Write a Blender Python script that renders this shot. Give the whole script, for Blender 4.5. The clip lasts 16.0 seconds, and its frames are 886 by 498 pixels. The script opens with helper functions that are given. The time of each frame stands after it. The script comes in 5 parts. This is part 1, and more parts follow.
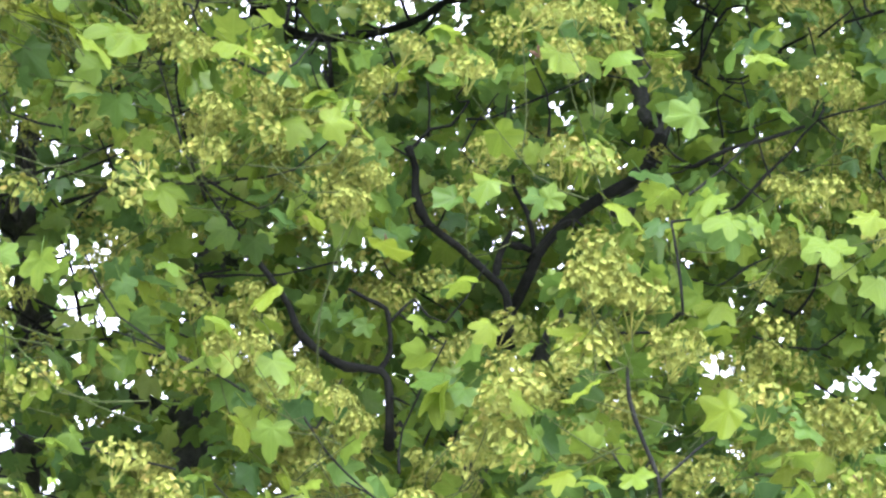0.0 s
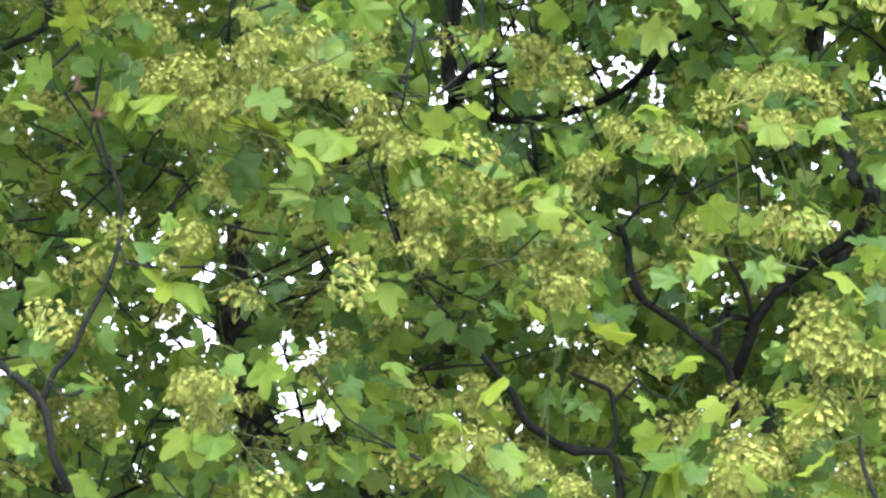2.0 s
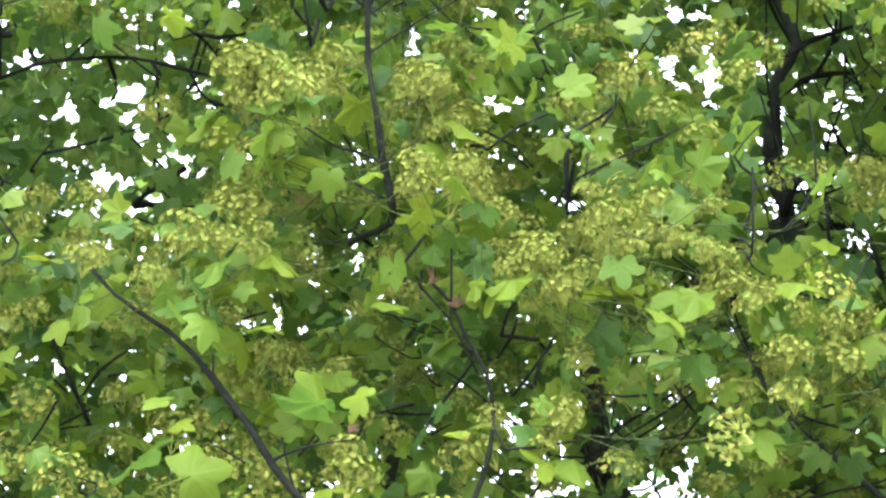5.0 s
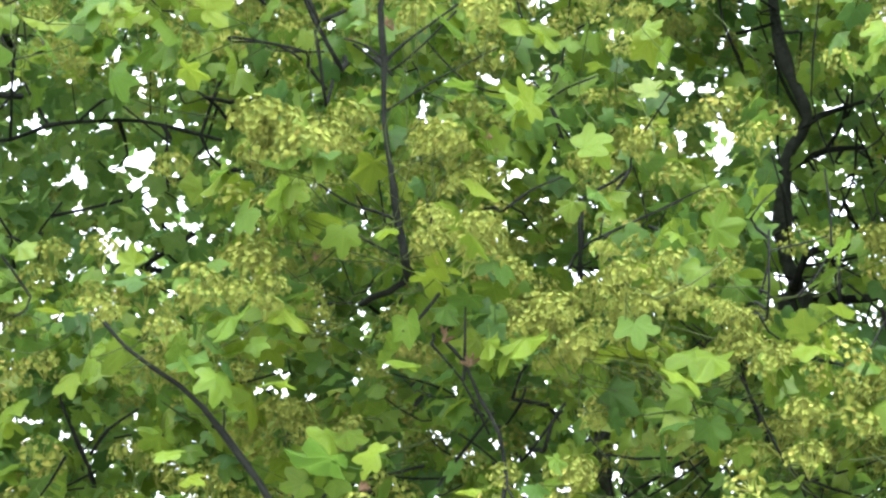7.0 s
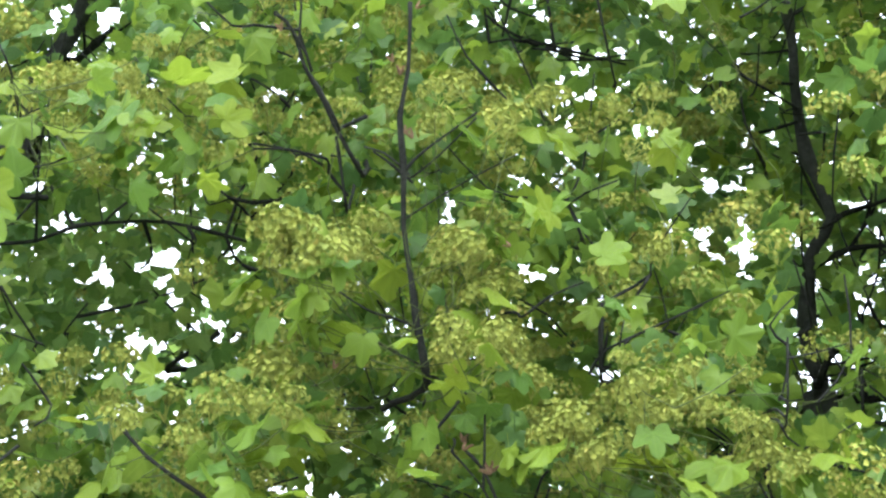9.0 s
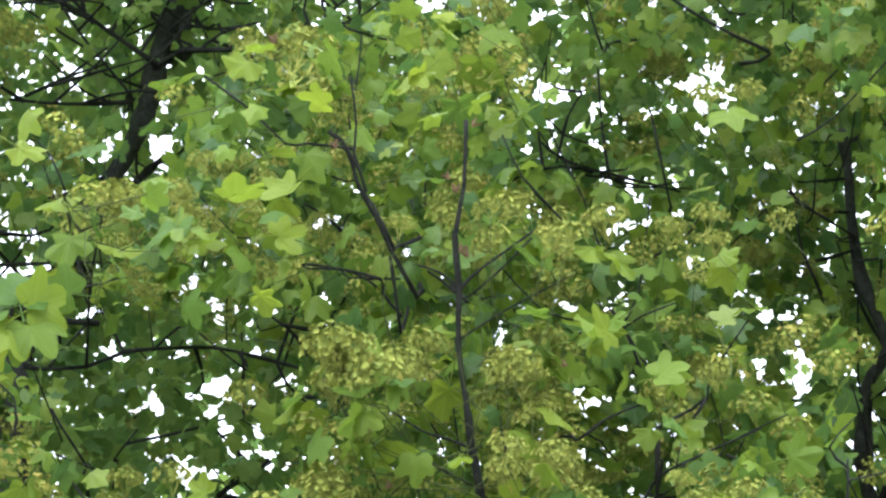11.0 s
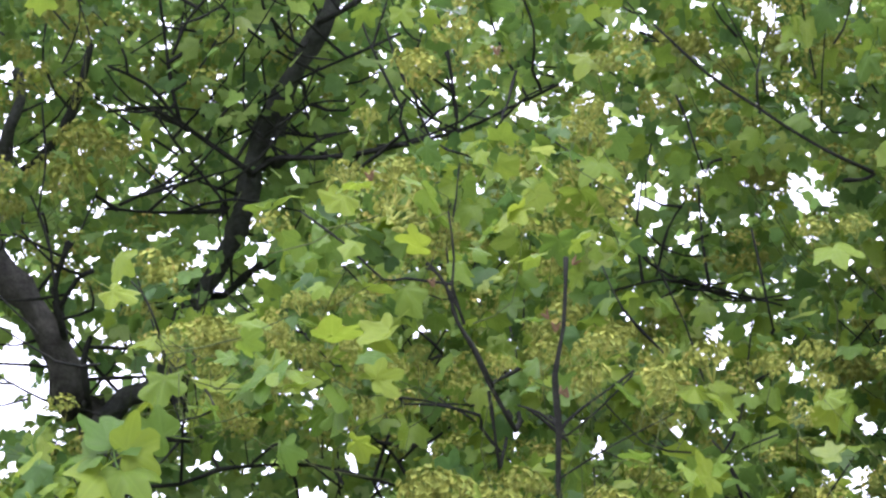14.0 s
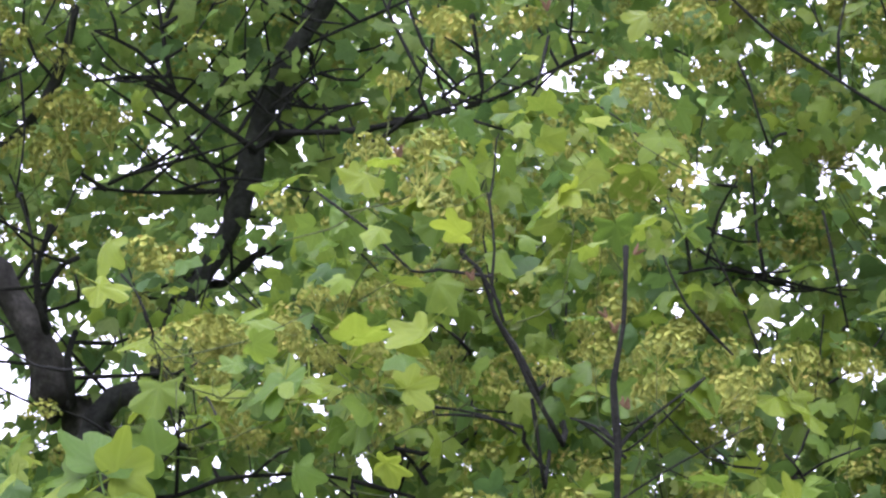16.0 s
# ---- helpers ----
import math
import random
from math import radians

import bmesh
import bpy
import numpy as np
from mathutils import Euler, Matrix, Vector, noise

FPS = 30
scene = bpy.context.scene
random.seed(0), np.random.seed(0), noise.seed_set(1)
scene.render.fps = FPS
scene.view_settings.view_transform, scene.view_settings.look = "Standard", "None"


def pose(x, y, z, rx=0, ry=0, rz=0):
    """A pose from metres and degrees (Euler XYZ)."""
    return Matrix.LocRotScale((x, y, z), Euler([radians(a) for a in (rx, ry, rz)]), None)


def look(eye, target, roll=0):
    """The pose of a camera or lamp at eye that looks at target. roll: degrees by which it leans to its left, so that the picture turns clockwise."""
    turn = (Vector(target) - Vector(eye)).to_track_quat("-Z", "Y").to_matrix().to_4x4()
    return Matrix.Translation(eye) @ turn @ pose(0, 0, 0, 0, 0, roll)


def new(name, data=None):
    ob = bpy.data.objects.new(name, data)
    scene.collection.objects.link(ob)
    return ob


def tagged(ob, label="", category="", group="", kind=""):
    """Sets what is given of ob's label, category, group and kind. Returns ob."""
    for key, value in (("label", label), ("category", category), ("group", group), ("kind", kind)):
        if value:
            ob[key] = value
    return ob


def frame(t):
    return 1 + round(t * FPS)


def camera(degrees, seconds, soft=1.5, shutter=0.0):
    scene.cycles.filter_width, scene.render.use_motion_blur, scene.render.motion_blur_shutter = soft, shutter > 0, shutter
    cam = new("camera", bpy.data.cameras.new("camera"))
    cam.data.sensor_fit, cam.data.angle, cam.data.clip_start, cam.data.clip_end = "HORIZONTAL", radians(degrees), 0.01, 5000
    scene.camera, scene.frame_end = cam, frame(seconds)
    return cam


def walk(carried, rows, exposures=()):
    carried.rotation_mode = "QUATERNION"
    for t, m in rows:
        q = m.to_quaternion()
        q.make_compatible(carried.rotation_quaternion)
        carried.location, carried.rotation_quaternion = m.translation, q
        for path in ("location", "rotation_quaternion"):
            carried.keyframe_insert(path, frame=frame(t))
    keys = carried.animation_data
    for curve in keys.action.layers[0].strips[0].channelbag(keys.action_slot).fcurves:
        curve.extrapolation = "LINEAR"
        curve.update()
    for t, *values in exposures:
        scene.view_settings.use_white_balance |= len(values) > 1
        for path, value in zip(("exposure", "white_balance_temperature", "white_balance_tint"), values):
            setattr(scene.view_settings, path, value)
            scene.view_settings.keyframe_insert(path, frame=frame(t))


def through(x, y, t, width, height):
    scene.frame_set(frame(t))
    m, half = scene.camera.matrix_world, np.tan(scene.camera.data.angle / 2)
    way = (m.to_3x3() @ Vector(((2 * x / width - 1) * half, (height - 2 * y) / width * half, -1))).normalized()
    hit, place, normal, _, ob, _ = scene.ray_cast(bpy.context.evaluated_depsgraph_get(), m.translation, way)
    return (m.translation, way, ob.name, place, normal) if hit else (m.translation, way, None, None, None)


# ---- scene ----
# ---- camera ----
cam = camera(16.0, 16.0, soft=2.4)
PATH = [
    (0, 0.0001, 0.0000, 1.5999, 110.9242, -8.2027, -13.8415),
    (0.5, -0.0036, 0.0027, 1.5972, 110.9894, -7.8903, -12.9979),
    (1, -0.0146, 0.0021, 1.5982, 111.1914, -7.5945, -11.9675),
    (1.5, -0.0275, -0.0002, 1.6085, 111.4990, -7.0684, -10.8577),
    (2, -0.0375, -0.0109, 1.6268, 111.4601, -5.6928, -9.0213),
    (2.5, -0.0579, -0.0320, 1.6482, 110.9502, -3.8344, -6.4066),
    (3, -0.0955, -0.0545, 1.6705, 110.2947, -2.0119, -3.8620),
    (3.5, -0.0913, -0.0633, 1.6751, 110.0644, -0.8425, -2.1601),
    (4, -0.0912, -0.0737, 1.6950, 110.6021, -0.3365, -1.0855),
    (4.5, -0.1063, -0.0909, 1.7158, 111.7141, -0.4128, -0.7811),
    (5, -0.1162, -0.1004, 1.7194, 112.3683, -0.3841, -0.7853),
    (5.2, -0.1176, -0.0948, 1.7226, 112.5991, -0.3222, -0.8343),
    (7.5, -0.1449, -0.0621, 1.6759, 114.5287, -1.2868, -1.1990),
    (8, -0.1282, -0.0700, 1.6848, 114.9976, -1.2847, -0.9674),
    (8.5, -0.1164, -0.0865, 1.7063, 115.1964, -1.2214, -0.6047),
    (9, -0.1193, -0.0915, 1.7143, 115.4902, -1.2611, -0.5403),
    (9.5, -0.1243, -0.0862, 1.7109, 115.9669, -1.6338, -0.5393),
    (10, -0.1288, -0.0814, 1.6995, 116.6336, -1.7345, -0.3656),
    (10.2, -0.1294, -0.0772, 1.6958, 117.0378, -1.6780, -0.1710),
    (12.5, -0.1274, 0.0464, 1.7286, 118.7675, -2.6645, 0.8259),
    (13, -0.1181, 0.0215, 1.7578, 118.8444, -2.7060, 1.4109),
    (13.5, -0.1250, -0.0037, 1.8038, 118.8763, -2.7230, 1.3126),
    (14, -0.1413, -0.0279, 1.8452, 118.9736, -2.6209, 1.6626),
    (14.5, -0.1782, -0.0386, 1.8633, 118.8833, -2.3526, 1.5927),
    (15, -0.1852, -0.0377, 1.8563, 118.7802, -2.3932, 1.6935),
    (15.5, -0.2093, 0.2601, 2.0115, 118.6552, -2.4450, 1.5959),
    (16, -0.2298, 0.5022, 2.1487, 118.5919, -2.5642, 1.5022),
]
walk(cam, [(t, pose(*p)) for t, *p in PATH], exposures=[(0.0, 2.73, 5720, 27), (1.5, 2.72, 5720, 27), (3.0, 2.70, 5880, 17), (5.0, 2.69, 6020, 13), (9.0, 2.40, 5930, 12), (12.5, 2.03, 5860, 22), (16.0, 2.03, 5740, 38)])

# ---- world and light: a bright overcast sky ----
world = bpy.data.worlds.new("overcast_sky")
scene.world = world
world.use_nodes = True
wn = world.node_tree
wn.nodes.clear()
w_out = wn.nodes.new("ShaderNodeOutputWorld")
w_bg = wn.nodes.new("ShaderNodeBackground")
w_sky = wn.nodes.new("ShaderNodeTexSky")
w_sky.sky_type = "NISHITA"
w_sky.sun_disc = False
w_sky.sun_elevation = radians(52)
w_sky.sun_rotation = radians(200)
w_sky.dust_density = 4.0
w_mix = wn.nodes.new("ShaderNodeMix")
w_mix.data_type = "RGBA"
w_mix.inputs[0].default_value = 0.88
# cloud cover, brighter overhead than at the horizon
w_dir = wn.nodes.new("ShaderNodeTexCoord")
w_sep = wn.nodes.new("ShaderNodeSeparateXYZ")
w_ramp = wn.nodes.new("ShaderNodeMapRange")
w_ramp.inputs["To Min"].default_value = 0.38
w_cloud = wn.nodes.new("ShaderNodeVectorMath")
w_cloud.operation = "SCALE"
w_cloud.inputs[0].default_value = (11.8, 12.3, 12.9)
wn.links.new(w_dir.outputs["Generated"], w_sep.inputs[0])
wn.links.new(w_sep.outputs["Z"], w_ramp.inputs["Value"])
wn.links.new(w_ramp.outputs[0], w_cloud.inputs["Scale"])
wn.links.new(w_cloud.outputs[0], w_mix.inputs[7])
wn.links.new(w_sky.outputs[0], w_mix.inputs[6])
wn.links.new(w_mix.outputs[2], w_bg.inputs["Color"])
w_bg.inputs["Strength"].default_value = 0.12
wn.links.new(w_bg.outputs[0], w_out.inputs[0])

sun_data = bpy.data.lights.new("sun", "SUN")
sun_data.energy = 0.8
sun_data.angle = radians(40)
sun_data.color = (1.0, 0.96, 0.88)
sun = new("sun", sun_data)
sun.matrix_world = look((-6, -14, 22), (0, 5, 4))


# ---- materials ----
def nodes_of(name):
    m = bpy.data.materials.new(name)
    m.use_nodes = True
    t = m.node_tree
    return m, t, t.nodes["Principled BSDF"], t.nodes["Material Output"]


def noise_tex(t, scale, detail=4.0, rough=0.6):
    co = t.nodes.new("ShaderNodeTexCoord")
    n = t.nodes.new("ShaderNodeTexNoise")
    n.inputs["Scale"].default_value = scale
    n.inputs["Detail"].default_value = detail
    n.inputs["Roughness"].default_value = rough
    t.links.new(co.outputs["Object"], n.inputs["Vector"])
    return n


def ramp(t, src, stops):
    r = t.nodes.new("ShaderNodeValToRGB")
    while len(r.color_ramp.elements) < len(stops):
        r.color_ramp.elements.new(0.5)
    for e, (p, c) in zip(r.color_ramp.elements, stops):
        e.position, e.color = p, (*c, 1)
    t.links.new(src, r.inputs[0])
    return r


def bump(t, src, bsdf, strength, distance=0.01):
    b = t.nodes.new("ShaderNodeBump")
    b.inputs["Strength"].default_value = strength
    b.inputs["Distance"].default_value = distance
    t.links.new(src, b.inputs["Height"])
    t.links.new(b.outputs[0], bsdf.inputs["Normal"])


def mixed(t, kind, fac, a, b):
    m = t.nodes.new("ShaderNodeMix")
    m.data_type = "RGBA"
    m.blend_type = kind
    m.inputs[0].default_value = fac
    t.links.new(a, m.inputs[6])
    t.links.new(b, m.inputs[7])
    return m.outputs[2]


def plant_material(name, stops, per_object, through, gloss, scale=60.0, veined=True):
    """Thin green tissue: varied from piece to piece, lets light through."""
    m, t, p, out = nodes_of(name)
    if per_object:
        rnd = t.nodes.new("ShaderNodeObjectInfo").outputs["Random"]
    else:
        rnd = t.nodes.new("ShaderNodeNewGeometry").outputs["Random Per Island"]
    base = ramp(t, rnd, stops)
    n = noise_tex(t, scale, 6.0, 0.7)
    mott = ramp(t, n.outputs["Fac"], [(0.25, (0.80, 0.84, 0.78)), (0.5, (0.97, 0.98, 0.94)), (0.75, (1.10, 1.07, 1.02))])
    col = mixed(t, "MULTIPLY", 1.0, base.outputs[0], mott.outputs[0])
    height = n.outputs["Fac"]
    if veined:
        # veins that fan out from the stalk into the lobes, a little paler and raised
        uv = t.nodes.new("ShaderNodeUVMap")
        least = None
        for deg in (0, 56, -56):
            dot = t.nodes.new("ShaderNodeVectorMath")
            dot.operation = "DOT_PRODUCT"
            dot.inputs[1].default_value = (math.cos(radians(deg)), math.sin(radians(deg)), 0)
            t.links.new(uv.outputs[0], dot.inputs[0])
            ab = t.nodes.new("ShaderNodeMath")
            ab.operation = "ABSOLUTE"
            t.links.new(dot.outputs["Value"], ab.inputs[0])
            if least is None:
                least = ab.outputs[0]
            else:
                mn = t.nodes.new("ShaderNodeMath")
                mn.operation = "MINIMUM"
                t.links.new(least, mn.inputs[0])
                t.links.new(ab.outputs[0], mn.inputs[1])
                least = mn.outputs[0]
        vein = ramp(t, least, [(0.0, (1.10, 1.09, 1.15)), (0.02, (1.04, 1.03, 1.05)), (0.05, (0.95, 0.96, 0.94)), (0.16, (1.02, 1.01, 1.0))])
        col = mixed(t, "MULTIPLY", 1.0, col, vein.outputs[0])
        height = mixed(t, "ADD", 0.5, n.outputs["Fac"], least)
    t.links.new(col, p.inputs["Base Color"])
    p.inputs["Roughness"].default_value = gloss
    p.inputs["Specular IOR Level"].default_value = 0.16
    bump(t, height, p, 0.3, 0.004)
    tr = t.nodes.new("ShaderNodeBsdfTranslucent")
    warm = t.nodes.new("ShaderNodeMix")
    warm.data_type = "RGBA"
    warm.blend_type = "MULTIPLY"
    warm.inputs[0].default_value = 1.0
    warm.inputs[7].default_value = (1.30, 1.21, 0.98, 1)
    t.links.new(col, warm.inputs[6])
    t.links.new(warm.outputs[2], tr.inputs["Color"])
    mx = t.nodes.new("ShaderNodeMixShader")
    mx.inputs[0].default_value = through
    t.links.new(p.outputs[0], mx.inputs[1])
    t.links.new(tr.outputs[0], mx.inputs[2])
    t.links.new(mx.outputs[0], out.inputs["Surface"])
    return m


LEAF_STOPS = [(0.0, (0.052, 0.112, 0.034)), (0.35, (0.098, 0.182, 0.036)), (0.7, (0.146, 0.232, 0.034)),
              (0.93, (0.178, 0.264, 0.036)), (1.0, (0.21, 0.28, 0.07))]
YOUNG_STOPS = [(0.0, (0.078, 0.155, 0.026)), (0.4, (0.136, 0.214, 0.027)), (1.0, (0.178, 0.246, 0.026))]
# paler and bluer: the inner crown's light and cool shade put into the colour
INNER_LIFT_STOPS = [(0.0, (0.090, 0.182, 0.062)), (0.5, (0.152, 0.255, 0.072)), (0.9, (0.210, 0.312, 0.078)), (1.0, (0.22, 0.32, 0.12))]
BLOOM_STOPS = [(0.0, (0.14, 0.18, 0.040)), (0.3, (0.225, 0.268, 0.055)), (0.85, (0.290, 0.322, 0.064)), (1.0, (0.36, 0.32, 0.085))]
leaf_mat = plant_material("maple_leaf", LEAF_STOPS, False, 0.45, 0.27)
young_leaf_mat = plant_material("young_maple_leaf", YOUNG_STOPS, True, 0.46, 0.30)
lifted_leaf_mat = plant_material("lifted_maple_leaf", INNER_LIFT_STOPS, False, 0.66, 0.5)
bloom_mat = plant_material("maple_blossom", BLOOM_STOPS, False, 0.08, 0.7, 200.0, False)


def bark_material(name, dark, light):
    m, t, p, out = nodes_of(name)
    n = noise_tex(t, 14.0, 8.0, 0.7)
    f = noise_tex(t, 90.0, 5.0, 0.7)
    c = ramp(t, n.outputs["Fac"], [(0.3, dark), (0.55, tuple((a + b) / 2 for a, b in zip(dark, light))), (0.75, light)])
    g = ramp(t, f.outputs["Fac"], [(0.3, (0.6, 0.6, 0.6)), (0.7, (1.2, 1.2, 1.15))])
    t.links.new(mixed(t, "MULTIPLY", 1.0, c.outputs[0], g.outputs[0]), p.inputs["Base Color"])
    p.inputs["Roughness"].default_value = 0.9
    p.inputs["Specular IOR Level"].default_value = 0.12
    bump(t, f.outputs["Fac"], p, 0.8, 0.01)
    return m


bark_mat = bark_material("maple_bark", (0.033, 0.037, 0.035), (0.108, 0.117, 0.106))
old_bark_mat = bark_material("old_maple_bark", (0.014, 0.015, 0.014), (0.155, 0.155, 0.138))
twig_mat = bark_material("twig_bark", (0.013, 0.0145, 0.013), (0.038, 0.042, 0.034))
shoot_mat = bark_material("green_shoot", (0.05, 0.075, 0.025), (0.12, 0.15, 0.05))
bud_mat = bark_material("bud_scale", (0.22, 0.12, 0.07), (0.44, 0.31, 0.20))

# unseen ground, made pale so that it bounces light under the leaves
ground_m, gt, gp, go = nodes_of("pale_bounce_ground")
g1 = noise_tex(gt, 0.35, 8.0, 0.7)
gc = ramp(gt, g1.outputs["Fac"], [(0.3, (0.24, 0.22, 0.18)), (0.5, (0.34, 0.32, 0.27)), (0.7, (0.42, 0.40, 0.35))])
g2 = noise_tex(gt, 60.0, 6.0)
gd = ramp(gt, g2.outputs["Fac"], [(0.3, (0.6, 0.6, 0.6)), (0.7, (1.2, 1.2, 1.2))])
gt.links.new(mixed(gt, "MULTIPLY", 1.0, gc.outputs[0], gd.outputs[0]), gp.inputs["Base Color"])
gp.inputs["Roughness"].default_value = 0.95
bump(gt, g2.outputs["Fac"], gp, 0.8, 0.02)


# ---- helpers for plants ----
def part(name, data, parent, label="", kind=""):
    ob = new(name, data)
    ob.parent = parent
    return tagged(ob, label=label, kind=kind)


def fast_mesh(name, V, F, material, UV=None):
    """A mesh from arrays of vertices (n, 3) and triangles (m, 3)."""
    me = bpy.data.meshes.new(name)
    me.vertices.add(len(V))
    me.vertices.foreach_set("co", V.astype(np.float32).ravel())
    me.loops.add(F.size)
    me.loops.foreach_set("vertex_index", F.astype(np.int32).ravel())
    me.polygons.add(len(F))
    me.polygons.foreach_set("loop_start", np.arange(0, F.size, 3, dtype=np.int32))
    me.polygons.foreach_set("use_smooth", np.ones(len(F), dtype=bool))
    me.update(calc_edges=True)
    if UV is not None:
        me.uv_layers.new(name="leaf").data.foreach_set("uv", UV[F.ravel()].astype(np.float32).ravel())
    me.materials.append(material)
    return me


def smooth_line(pts, step):
    """Catmull-Rom through the points, at about the given step."""
    p = np.array(pts, float)
    if len(p) < 2:
        return p
    q = np.vstack([2 * p[0] - p[1], p, 2 * p[-1] - p[-2]])
    out = []
    for i in range(1, len(q) - 2):
        a, b, c, d = q[i - 1:i + 3]
        n = max(2, int(np.linalg.norm(c - b) / step))
        for s in np.arange(n) / n:
            out.append(0.5 * (2 * b + (c - a) * s + (2 * a - 5 * b + 4 * c - d) * s * s + (3 * b - a - 3 * c + d) * s ** 3))
    out.append(p[-1])
    return np.array(out)


def tube(line, r0, r1, sides=8, knots=0.12, rng=random):
    """Vertices and triangles of a tapering, slightly knotted stem."""
    n = len(line)
    tan = np.gradient(line, axis=0)
    tan /= np.linalg.norm(tan, axis=1)[:, None] + 1e-9
    ref = np.array((0.31, 0.87, 0.38))
    V, F, swell = [], [], 0.0
    for i in range(n):
        k = i / max(1, n - 1)
        u = np.cross(tan[i], ref)
        u /= np.linalg.norm(u) + 1e-9
        v = np.cross(tan[i], u)
        if r0 < 0.05 and rng.random() < 0.16:  # a node, a little swollen
            swell = 0.45
        r = (r0 + (r1 - r0) * k) * (1 + knots * (rng.random() - 0.4)) * (1 + swell)
        swell *= 0.35
        for j in range(sides):
            a = 2 * math.pi * j / sides
            rr = r * (1 + knots * 0.8 * (rng.random() - 0.5))
            V.append(line[i] + rr * (math.cos(a) * u + math.sin(a) * v))
    for i in range(n - 1):
        for j in range(sides):
            a, b = i * sides + j, i * sides + (j + 1) % sides
            c, d = a + sides, b + sides
            F += [(a, b, d), (a, d, c)]
    V.append(line[-1] + tan[-1] * r1 * 0.6)
    top = len(V) - 1
    for j in range(sides):
        F.append(((n - 1) * sides + j, (n - 1) * sides + (j + 1) % sides, top))
    return np.array(V), np.array(F)


def limb(tree, name, r0, r1, inside, bare, stand, *pts):
    """One limb, branch or twig of a tree, through a few points of its centre line; the first few lie inside
    the foliage. bare: how free of leaves the rest stands, towards which stand."""
    ground_point = np.array(tree.location)
    if r0 < 0.0125:
        r0, r1 = r0 * 0.82, r1 * 0.82
    line = smooth_line(np.array(pts) - ground_point, max(0.03, r0 * 1.2))
    wob = np.array([noise.noise_vector(Vector(q * 7.0)) for q in line]) * min(0.009, r0 * 0.9)
    wob[0] = 0
    V, F = tube(line + wob, r0, r1, 10 if r0 > 0.02 else 7)
    me = fast_mesh(name, V, F, old_bark_mat if r0 > 0.03 else bark_mat if r0 > 0.0125 else twig_mat)
    SKELETON[tree.name].append(line + ground_point)
    open_line = smooth_line(np.array(pts[inside:]), 0.03)
    BARE.append(np.column_stack([open_line, np.full(len(open_line), (r0 + r1) / 2), np.full(len(open_line), bare), np.full(len(open_line), stand)]))
    return part(name, me, tree)


SKELETON = {}
BARE = []  # stretches of limbs that stand free of leaves on their outer side


# ---- leaf and blossom shapes ----
LOBES = ((0.0, 1.0, 0.50), (0.96, 0.88, 0.52), (-0.96, 0.88, 0.52), (1.95, 0.60, 0.58), (-1.95, 0.60, 0.58))


